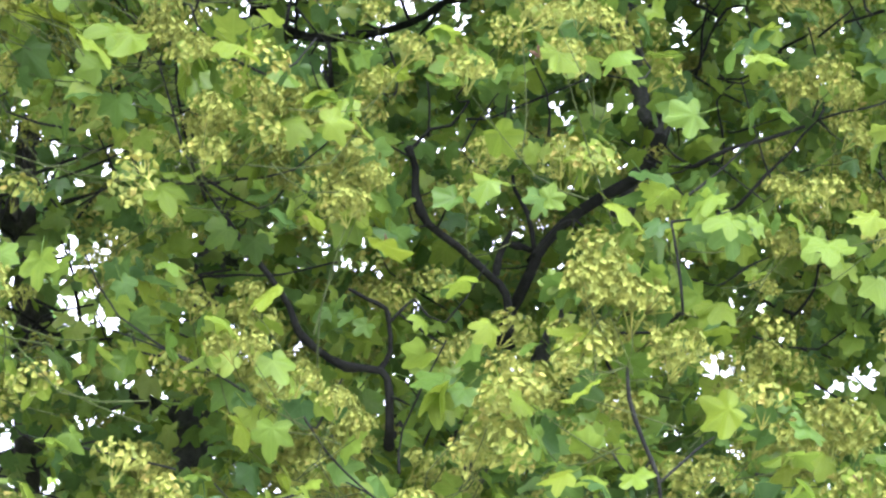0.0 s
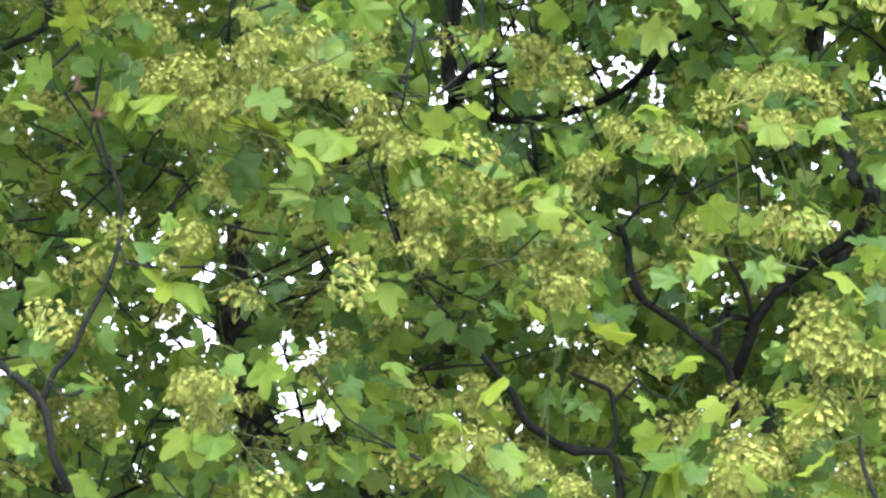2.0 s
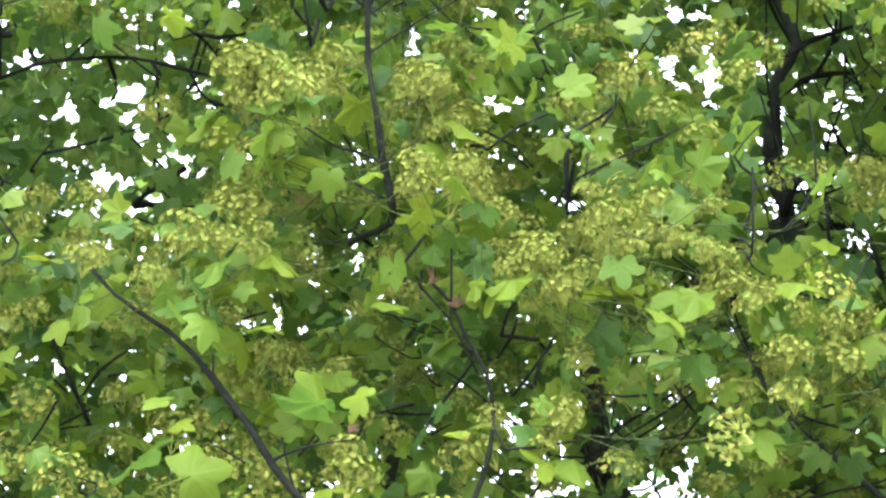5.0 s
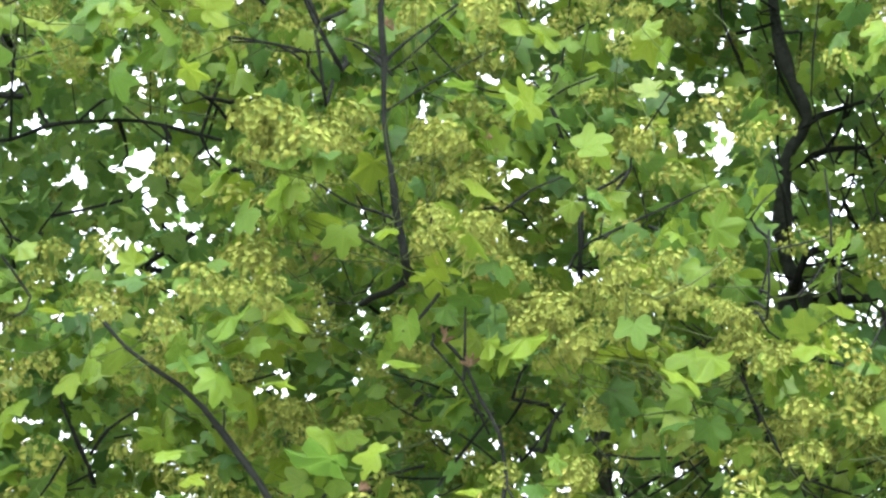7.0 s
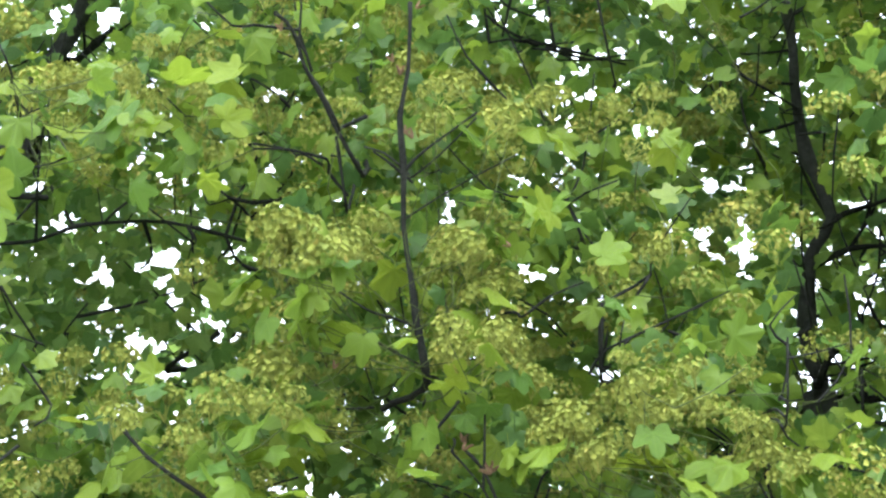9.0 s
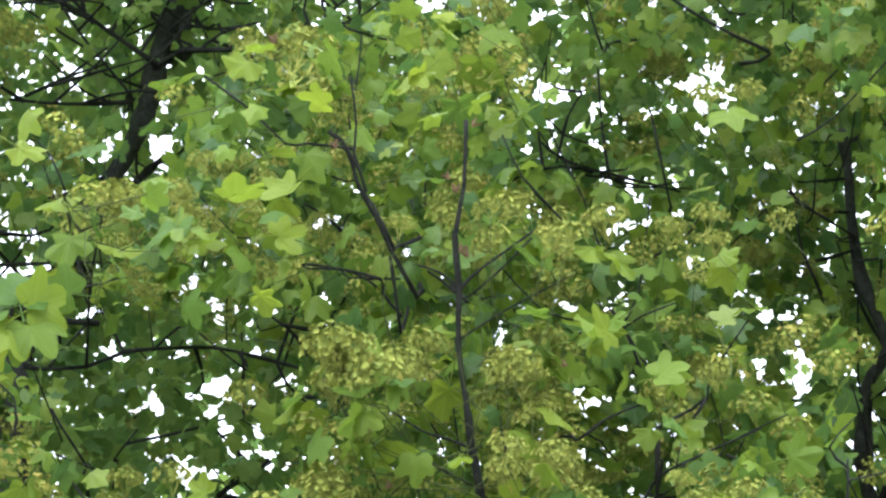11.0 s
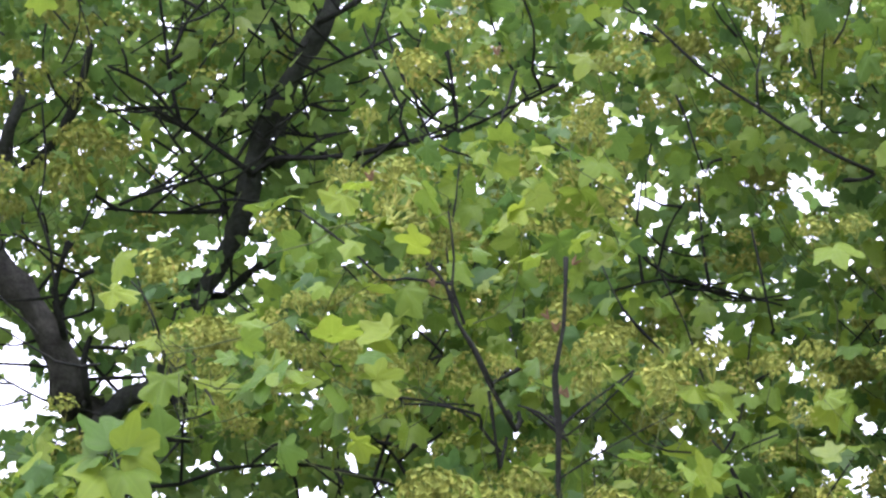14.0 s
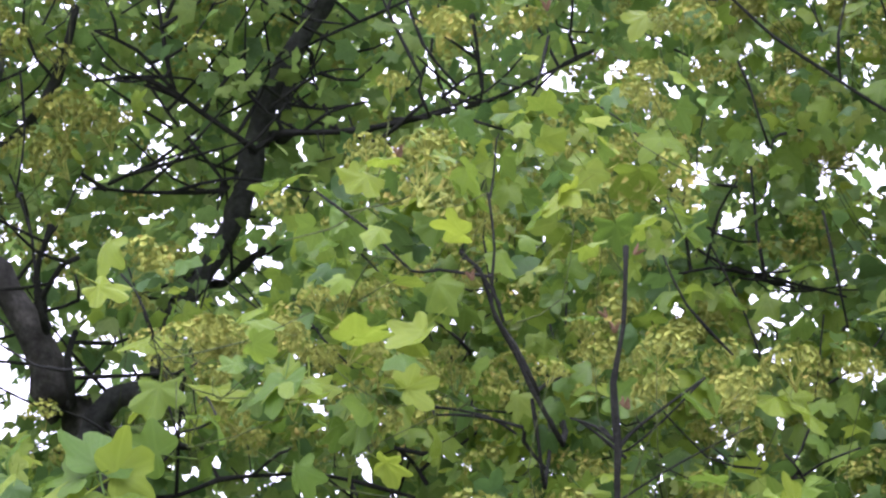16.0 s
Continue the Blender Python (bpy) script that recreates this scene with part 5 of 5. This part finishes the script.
heads(maple_a, (-0.11, 4.06, 3.67, 0.099), (-0.11, 3.75, 3.47, 0.076), (0.15, 3.81, 3.35, 0.076), (-0.04, 3.85, 3.44, 0.077), (-0.35, 4.16, 3.55, 0.083), (-0.31, 4.30, 3.35, 0.084), (-0.18, 4.24, 3.14, 0.082), (0.22, 3.86, 3.41, 0.077), (0.08, 3.90, 3.10, 0.076), (-0.11, 5.43, 3.77, 0.106), (0.36, 4.01, 3.24, 0.094), (0.45, 4.11, 3.29, 0.081), (-0.35, 4.04, 3.69, 0.098), (-0.25, 3.88, 3.61, 0.095), (-0.09, 4.01, 3.68, 0.098), (0.38, 5.14, 4.50, 0.106))
heads(maple_a, (-0.05, 3.78, 3.82, 0.079), (0.42, 4.21, 3.55, 0.084), (-0.12, 4.05, 3.47, 0.064), (-0.26, 3.86, 3.83, 0.080), (-0.15, 3.85, 3.85, 0.080), (0.17, 3.91, 3.88, 0.081), (0.18, 3.77, 3.71, 0.078), (0.01, 4.04, 3.69, 0.082), (-0.30, 4.11, 3.55, 0.082), (0.48, 4.20, 3.57, 0.101), (0.53, 4.27, 3.66, 0.086), (-0.05, 5.20, 4.59, 0.106), (0.01, 5.16, 4.53, 0.104), (-0.21, 3.81, 4.08, 0.079), (-0.19, 4.07, 3.94, 0.082), (0.41, 5.30, 4.59, 0.107))
heads(maple_a, (0.14, 5.11, 4.88, 0.107), (0.16, 4.13, 3.70, 0.097), (-0.18, 3.93, 3.68, 0.078), (0.44, 4.93, 4.80, 0.103), (-0.31, 4.07, 4.02, 0.083), (0.02, 4.95, 5.05, 0.127), (0.09, 4.96, 5.10, 0.106), (0.22, 4.92, 5.06, 0.105), (-0.11, 4.13, 3.99, 0.084), (-0.21, 4.21, 4.24, 0.070), (0.05, 5.50, 4.67, 0.111), (0.19, 3.84, 4.04, 0.079), (-0.13, 4.08, 4.50, 0.087), (0.13, 4.92, 4.84, 0.103))
big_leaves(maple_a, (0.97, 3.80, 3.17, 0.085), (0.73, 3.74, 3.00, 0.058), (0.76, 3.89, 2.91, 0.082), (0.71, 3.83, 2.91, 0.059), (1.04, 3.64, 3.12, 0.073), (1.12, 3.82, 2.92, 0.082), (1.19, 3.63, 3.11, 0.073), (0.55, 3.74, 3.18, 0.059), (0.42, 3.83, 3.29, 0.083), (0.98, 3.66, 3.26, 0.074), (0.60, 3.83, 3.21, 0.041), (0.39, 3.88, 2.99, 0.059), (0.46, 3.81, 2.90, 0.065), (0.52, 3.91, 2.80, 0.074), (0.72, 3.98, 2.83, 0.091), (0.85, 3.75, 3.15, 0.045))
big_leaves(maple_a, (1.27, 3.75, 3.22, 0.068), (0.90, 3.69, 2.87, 0.065), (0.91, 3.81, 2.79, 0.066), (0.60, 4.00, 2.77, 0.068), (1.26, 3.82, 2.85, 0.067), (0.22, 3.84, 3.23, 0.067), (0.27, 3.88, 3.18, 0.060), (0.62, 3.91, 3.06, 0.076), (0.56, 3.86, 3.08, 0.067), (0.40, 3.93, 2.89, 0.067), (0.24, 3.99, 2.81, 0.074), (0.80, 3.85, 2.98, 0.052), (0.91, 3.62, 3.28, 0.066), (1.08, 3.65, 3.37, 0.067), (1.04, 3.75, 3.09, 0.067), (0.06, 3.74, 3.08, 0.044))
big_leaves(maple_a, (-0.15, 3.79, 3.33, 0.068), (-0.09, 3.85, 3.40, 0.069), (-0.14, 3.84, 3.27, 0.075), (0.23, 3.78, 3.22, 0.074), (-0.09, 3.78, 3.23, 0.045), (0.57, 3.85, 3.23, 0.061), (-0.31, 4.05, 2.88, 0.061), (-0.26, 3.77, 3.10, 0.095), (0.49, 3.80, 2.94, 0.073), (0.34, 3.95, 3.10, 0.061), (0.05, 3.93, 2.82, 0.052), (-0.06, 3.81, 3.07, 0.044), (-0.21, 3.87, 3.01, 0.067), (-0.03, 3.84, 3.28, 0.053), (-0.19, 3.77, 3.10, 0.066), (-0.31, 3.82, 3.22, 0.060))
big_leaves(maple_a, (-0.10, 4.00, 2.95, 0.046), (0.29, 3.79, 3.45, 0.076), (0.44, 3.80, 3.42, 0.061), (-0.32, 3.82, 3.48, 0.085), (-0.18, 3.77, 3.42, 0.053), (-0.10, 3.93, 3.42, 0.078), (-0.14, 3.89, 3.28, 0.069), (-0.00, 3.67, 3.57, 0.060), (0.11, 3.79, 3.57, 0.069), (0.43, 3.89, 3.31, 0.077), (-0.27, 3.91, 3.47, 0.047), (-0.24, 3.86, 3.14, 0.083), (-0.00, 3.78, 3.47, 0.046), (0.01, 3.84, 3.65, 0.086), (0.19, 3.80, 3.75, 0.055), (-0.08, 3.81, 3.66, 0.063))
big_leaves(maple_a, (-0.34, 3.76, 3.79, 0.071), (-0.23, 3.88, 3.45, 0.062), (-0.28, 3.72, 3.67, 0.046), (-0.19, 3.71, 3.75, 0.062), (-0.10, 3.83, 3.79, 0.056), (0.07, 4.34, 4.03, 0.063), (0.12, 3.76, 3.47, 0.061), (0.44, 3.95, 3.50, 0.067), (0.49, 4.00, 3.46, 0.076), (0.40, 3.82, 3.41, 0.061), (-0.29, 3.74, 3.93, 0.046), (0.02, 3.85, 3.65, 0.076), (-0.30, 3.91, 3.50, 0.068), (-0.23, 3.68, 3.89, 0.053), (-0.23, 4.35, 4.44, 0.055), (0.11, 3.82, 3.56, 0.067))
big_leaves(maple_a, (-0.16, 3.73, 3.95, 0.054), (-0.22, 3.82, 3.87, 0.054), (-0.29, 3.69, 3.93, 0.054), (-0.20, 3.66, 4.01, 0.046), (0.01, 3.76, 3.61, 0.075), (-0.14, 4.25, 4.39, 0.062))
heads(maple_b, (-0.47, 4.19, 3.44, 0.066), (-0.49, 3.83, 3.31, 0.075), (-0.37, 4.16, 3.48, 0.098), (-0.51, 4.35, 3.01, 0.082), (-0.55, 4.28, 3.26, 0.083), (-0.41, 4.09, 3.35, 0.064), (-0.35, 4.14, 3.73, 0.101), (-0.51, 3.93, 3.36, 0.078), (-0.45, 4.04, 3.35, 0.080), (-0.65, 4.08, 3.32, 0.080), (-0.67, 4.10, 3.50, 0.098), (-0.89, 5.05, 4.51, 0.126), (-0.54, 3.71, 3.76, 0.077), (-0.50, 3.94, 3.86, 0.082), (-0.61, 4.04, 3.49, 0.081), (-0.72, 4.11, 3.34, 0.080))
heads(maple_b, (-0.42, 4.02, 4.18, 0.084), (-0.73, 4.16, 3.97, 0.101), (-0.58, 4.17, 3.98, 0.084), (-0.65, 3.92, 3.85, 0.079), (-0.46, 3.97, 3.84, 0.080), (-0.79, 3.91, 3.69, 0.078), (-1.10, 4.98, 4.83, 0.126), (-0.66, 4.17, 3.86, 0.083), (-0.36, 3.94, 3.99, 0.081), (-0.43, 3.90, 4.16, 0.082), (-0.49, 3.93, 3.96, 0.065), (-0.77, 4.29, 4.04, 0.087), (-0.57, 3.99, 3.90, 0.065), (-0.70, 3.90, 3.92, 0.064), (-0.87, 4.25, 3.84, 0.085), (-1.19, 5.27, 4.99, 0.133))
heads(maple_b, (-0.41, 4.12, 3.97, 0.067), (-1.23, 4.87, 4.97, 0.105), (-1.23, 5.15, 4.83, 0.108), (-1.10, 4.97, 5.04, 0.107))
big_leaves(maple_b, (-0.48, 3.96, 3.08, 0.099), (-0.38, 3.89, 3.04, 0.090), (-0.37, 3.82, 2.94, 0.066), (-0.54, 4.07, 2.86, 0.061), (-0.43, 4.07, 2.89, 0.069), (-0.42, 3.91, 3.11, 0.045), (-0.52, 3.83, 3.39, 0.053), (-0.45, 3.75, 3.09, 0.058), (-0.62, 3.96, 3.37, 0.078), (-0.61, 3.99, 3.28, 0.063), (-0.47, 3.75, 3.81, 0.086), (-0.60, 3.74, 3.81, 0.055), (-0.58, 3.75, 3.75, 0.070), (-0.83, 3.75, 3.59, 0.082), (-0.79, 3.75, 3.56, 0.082), (-0.72, 3.83, 3.62, 0.091))
big_leaves(maple_b, (-0.78, 3.83, 3.56, 0.076), (-0.84, 3.91, 3.59, 0.069), (-0.76, 3.63, 3.79, 0.067), (-0.79, 3.90, 3.65, 0.116), (-0.73, 3.79, 3.63, 0.083), (-0.37, 3.71, 3.98, 0.062), (-0.47, 3.72, 4.02, 0.062), (-0.41, 3.75, 3.74, 0.068), (-0.44, 3.83, 3.81, 0.062), (-0.69, 3.79, 3.73, 0.061), (-0.43, 3.71, 3.62, 0.059), (-0.54, 3.72, 3.60, 0.067), (-0.64, 3.78, 3.69, 0.061), (-0.88, 3.77, 3.65, 0.083), (-0.85, 3.86, 3.66, 0.085), (-0.74, 3.83, 3.69, 0.085))
big_leaves(maple_b, (-0.89, 3.73, 3.58, 0.074), (-0.80, 3.85, 3.71, 0.070), (-0.78, 3.66, 3.85, 0.068), (-0.36, 3.69, 3.98, 0.062), (-0.87, 3.81, 3.66, 0.076), (-0.77, 3.81, 3.62, 0.076), (-0.42, 3.66, 3.75, 0.075), (-0.38, 3.59, 3.86, 0.059), (-0.47, 3.71, 4.05, 0.070), (-0.58, 3.61, 3.71, 0.051), (-0.62, 3.63, 3.70, 0.044), (-0.53, 3.72, 3.71, 0.060))
heads(maple_a, (-0.34, 3.84, 3.59, 0.090), (-0.28, 3.84, 3.60, 0.090), (-0.30, 3.84, 3.55, 0.085), (0.05, 3.84, 3.34, 0.090), (0.12, 3.84, 3.36, 0.090), (0.30, 3.84, 3.33, 0.090), (-0.05, 3.90, 3.48, 0.080), (-0.11, 3.84, 3.58, 0.085), (-0.08, 3.90, 3.55, 0.080), (-0.35, 3.90, 3.40, 0.090), (0.27, 3.90, 3.85, 0.080), (0.82, 3.84, 2.94, 0.095), (0.85, 3.84, 2.90, 0.090), (0.95, 3.84, 3.08, 0.095), (0.94, 3.84, 3.04, 0.085), (0.62, 3.84, 2.83, 0.095))
heads(maple_a, (0.52, 3.84, 2.87, 0.085), (0.30, 3.84, 3.32, 0.085), (0.37, 3.90, 3.35, 0.080), (0.09, 3.84, 3.29, 0.085), (0.62, 3.84, 3.14, 0.090), (0.14, 3.84, 2.89, 0.085), (0.58, 3.84, 2.83, 0.095), (0.53, 3.84, 2.85, 0.090), (0.06, 3.84, 3.34, 0.085), (0.15, 3.84, 3.35, 0.085), (0.30, 3.84, 3.32, 0.085), (-0.34, 3.84, 3.36, 0.085), (0.17, 3.84, 2.88, 0.085), (0.07, 3.90, 3.10, 0.080), (-0.30, 3.84, 3.61, 0.095), (-0.02, 3.90, 3.85, 0.090))
heads(maple_a, (-0.17, 3.90, 4.21, 0.080))
heads(maple_b, (-0.52, 3.84, 3.33, 0.085), (-0.48, 3.90, 4.14, 0.090), (-0.55, 3.90, 3.85, 0.080), (-0.72, 3.90, 3.84, 0.090))
rosette(maple_b, -0.77, 3.74, 3.60, 5, 0.066)
buds(maple_a, (-0.09, 3.94, 3.33), (-0.05, 3.95, 3.30), (-0.20, 4.02, 3.14), (-0.27, 3.90, 3.43), (-0.10, 3.88, 3.48), (-0.05, 3.97, 3.31), (-0.18, 3.77, 3.73), (-0.03, 3.83, 3.59), (-0.19, 3.84, 3.86), (-0.17, 3.79, 3.94), (-0.17, 3.88, 3.78), (-0.20, 3.82, 3.87), (-0.28, 3.65, 4.19), (-0.09, 3.96, 3.35), (-0.05, 3.97, 3.31), (-0.20, 4.04, 3.15), (0.83, 3.88, 3.40), (0.68, 4.02, 3.13), (1.38, 3.96, 2.92))
buds(maple_b, (-0.36, 3.81, 3.91), (-0.45, 3.73, 4.03))


# ---- the mass of the crowns ----
def shoots(tree, box, count, seed, keep):
    """Middles of leafy shoots inside a box (u, v, depth), thinned by keep."""
    g = np.random.default_rng(seed)
    (u0, u1), (v0, v1), (d0, d1) = box
    d = d0 + (d1 - d0) * g.random(count)
    p = np.stack([g.uniform(u0, u1, count) * d / 5, d, (g.uniform(v0, v1, count) - 1.6) * d / 5 + 1.6], 1)
    p = p[keep(p)]
    if d0 < 5:
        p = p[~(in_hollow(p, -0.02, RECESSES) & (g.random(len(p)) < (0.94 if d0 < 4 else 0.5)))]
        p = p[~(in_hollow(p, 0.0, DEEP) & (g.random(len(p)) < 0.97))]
    else:
        p = p[~in_hollow(p, 0.0, EDGE)]
    return p


def foliage(tree, centres, per, spread, size, shapes, material, name, label, seed, margin, face=0.3, clear=0.9):
    """Leaves round the shoots, joined; none in the openings."""
    g = np.random.default_rng(seed)
    n = len(centres) * per
    c = np.repeat(centres, per, 0)
    out = g.normal(0, 1, (n, 3))
    out /= np.linalg.norm(out, axis=1)[:, None]
    out[:, 2] = out[:, 2] * 0.6 - 0.25
    p = c + out * spread * g.uniform(0.4, 1.2, (n, 1))
    mid = p + (out + np.array((0, 0, -0.35))) * size * 0.35
    u, v = mid[:, 0] / mid[:, 1] * 5, mid[:, 2] / mid[:, 1] * 5
    sprays = np.sin(u * 92 + 3 * np.sin(v * 31)) * np.sin(v * 86 + 3 * np.sin(u * 27))
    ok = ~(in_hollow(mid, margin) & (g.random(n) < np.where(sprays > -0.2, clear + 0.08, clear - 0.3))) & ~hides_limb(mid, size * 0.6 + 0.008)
    p, out = p[ok], out[ok]
    nrm = out * 0.5 + np.array((0, -face, 0.75)) + g.normal(0, 0.7, p.shape)
    turns = axes(nrm, out + np.array((0, 0, -0.35)))
    sizes = size * g.uniform(0.65, 1.25, len(p))
    V, F, U = scattered(shapes, p - np.array(tree.location), turns, sizes, g)
    part(name, fast_mesh(name, V, F, material, U), tree, label, "stuff")
    return len(p)


def blossoms(tree, centres, size, seed, margin, shapes):
    g = np.random.default_rng(seed)
    centres = centres + g.normal(0, 0.055, centres.shape)
    heart = centres + np.array((0, -0.012, 0.058))
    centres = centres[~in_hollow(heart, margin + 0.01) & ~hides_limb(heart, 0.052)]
    nrm = g.normal(0, 0.35, centres.shape) + np.array((0, -0.4, 0.9))
    turns = axes(nrm, g.normal(0, 1, centres.shape))
    V, F, U = scattered(shapes, centres + np.array((0, 0, 0.03)) - np.array(tree.location), turns, size * g.uniform(0.7, 1.2, len(centres)), g)
    part("blossom", fast_mesh("blossom", V, F, bloom_mat), tree, "loose yellow-green flower heads", "stuff")


def twigs(tree, centres, seed, name="twig_spray", thick=0.0018, material=twig_mat):
    """A thin twig from each shoot towards the nearest limb."""
    g = random.Random(seed)
    nodes = np.vstack(SKELETON[tree.name])
    base = np.array(tree.location)
    Vs, Fs, off = [], [], 0
    for c in centres:
        d = np.linalg.norm(nodes - c, axis=1) + 1.5 * np.maximum(0, nodes[:, 2] - c[2])
        q = nodes[d.argmin()]
        r = np.linalg.norm(q - c)
        if r > 0.14:
            q = c + (q - c) / r * g.uniform(0.09, 0.2) + np.array((g.gauss(0, 0.04), g.gauss(0, 0.04), -g.random() * 0.08))
        mid = (c + q) / 2 + np.array((g.gauss(0, 0.03), g.gauss(0, 0.03), -0.03 + g.gauss(0, 0.02)))
        V, F = tube(smooth_line([q - base, mid - base, c - base], 0.07), thick, thick * 0.6, 4, 0.2, g)
        Vs.append(V)
        Fs.append(F + off)
        off += len(V)
    if Vs:
        part(name, fast_mesh(name, np.vstack(Vs), np.vstack(Fs), material), tree, "thin twigs", "stuff")


def side_a(p):
    return p[:, 0] > -0.35 + 0.25 * np.sin(3 * p[:, 2])


def side_b(p):
    return ~side_a(p)


def side_twigs(tree, behind, seed):
    """Bare side twigs on the inner limbs, each curving upwards."""
    g = np.random.default_rng(seed)
    base = np.array(tree.location)
    Vs, Fs, off, grown = [], [], 0, []
    for q in BARE:
        if q[:, 1].min() < behind or (q[0, 0] > -0.35) != (tree is maple_a):
            continue
        for i in range(1, len(q) - 1, 2):
            a = g.uniform(0, 6.28)
            d = np.array((math.cos(a), 0.5 * g.normal(), 0.8 * math.sin(a) + 0.35))
            n = g.uniform(0.10, 0.34)
            s = q[i, :3]
            line = smooth_line([s, s + d * n * 0.5 + g.normal(0, 0.02, 3), s + d * n + np.array((0, 0, 0.05)) + g.normal(0, 0.03, 3)], 0.05)
            V, F = tube(line - base, 0.0034, 0.0014, 5, 0.25, random)
            Vs.append(V)
            Fs.append(F + off)
            off += len(V)
            grown.append(np.column_stack([line, np.full(len(line), 0.0), np.full(len(line), 0.3), np.full(len(line), q[0, 5])]))
    BARE.extend(grown)
    part("side_twig_spray", fast_mesh("side_twig_spray", np.vstack(Vs), np.vstack(Fs), twig_mat), tree, "thin dark bare side twigs", "stuff")


side_twigs(maple_a, 5.2, 81)
side_twigs(maple_b, 5.2, 82)
VIEW = ((-1.65, 2.05), (2.65, 5.55))
for tree, side, k in ((maple_a, side_a, 0), (maple_b, side_b, 500)):
    near = shoots(tree, (*VIEW, (3.85, 4.6)), 1100, 21 + k, side)
    middle = shoots(tree, (*VIEW, (4.4, 5.4)), 2700, 22 + k, side)
    inner = shoots(tree, (*VIEW, (5.3, 6.8)), 8350, 23 + k, side)
    foliage(tree, near, 8, 0.075, 0.035, FINE, leaf_mat, "outer_leaves", "fresh light green lobed leaves", 31 + k, 0.009)
    foliage(tree, middle, 9, 0.085, 0.034, MEDIUM, leaf_mat, "leaves", "green lobed maple leaves", 32 + k, 0.007)
    foliage(tree, inner, 10, 0.10, 0.033, COARSE, lifted_leaf_mat, "inner_leaves", "green leaves deep in the crown", 33 + k, 0.003, clear=0.67)
    blossoms(tree, near, 0.070, 41 + k, 0.012, MID_BLOOMS)
    blossoms(tree, near, 0.070, 44 + k, 0.012, MID_BLOOMS)
    blossoms(tree, middle, 0.070, 42 + k, 0.010, MID_BLOOMS)
    blossoms(tree, inner[::3], 0.070, 43 + k, 0.0, FAR_BLOOMS)
    twigs(tree, np.vstack([near, middle])[::4], 51 + k)
    twigs(tree, inner[::8], 52 + k, "inner_twig_spray")
    twigs(tree, np.array(PLACED[tree.name]), 53 + k, "outer_twig_spray", 0.0009, shoot_mat)


def outer_crown(tree, middle, radii, count, seed):
    """The parts of a crown beside, above and behind the stretch that the path looks into."""
    g = np.random.default_rng(seed)
    d = g.normal(0, 1, (count, 3))
    d /= np.linalg.norm(d, axis=1)[:, None]
    p = np.array(middle) + d * np.array(radii) * g.uniform(0.45, 1.0, (count, 1)) ** 0.6
    u, v = p[:, 0] / p[:, 1] * 5, (p[:, 2] - 1.6) / p[:, 1] * 5 + 1.6
    seen = (u > VIEW[0][0]) & (u < VIEW[0][1]) & (v > VIEW[1][0]) & (v < VIEW[1][1])
    p = p[~seen & (p[:, 2] > 2.4) & (p[:, 1] > 3.4)]
    foliage(tree, p, 8, 0.2, 0.065, COARSE, lifted_leaf_mat, "crown_leaves", "green leaves of the outer crown", seed + 1, 0.0, 0.0)
    twigs(tree, p[::4], seed + 2, "crown_twig_spray")


outer_crown(maple_a, (1.9, 5.9, 4.8), (2.6, 1.7, 2.3), 1300, 61)
outer_crown(maple_b, (-2.2, 6.6, 5.2), (2.7, 1.7, 2.4), 1300, 71)
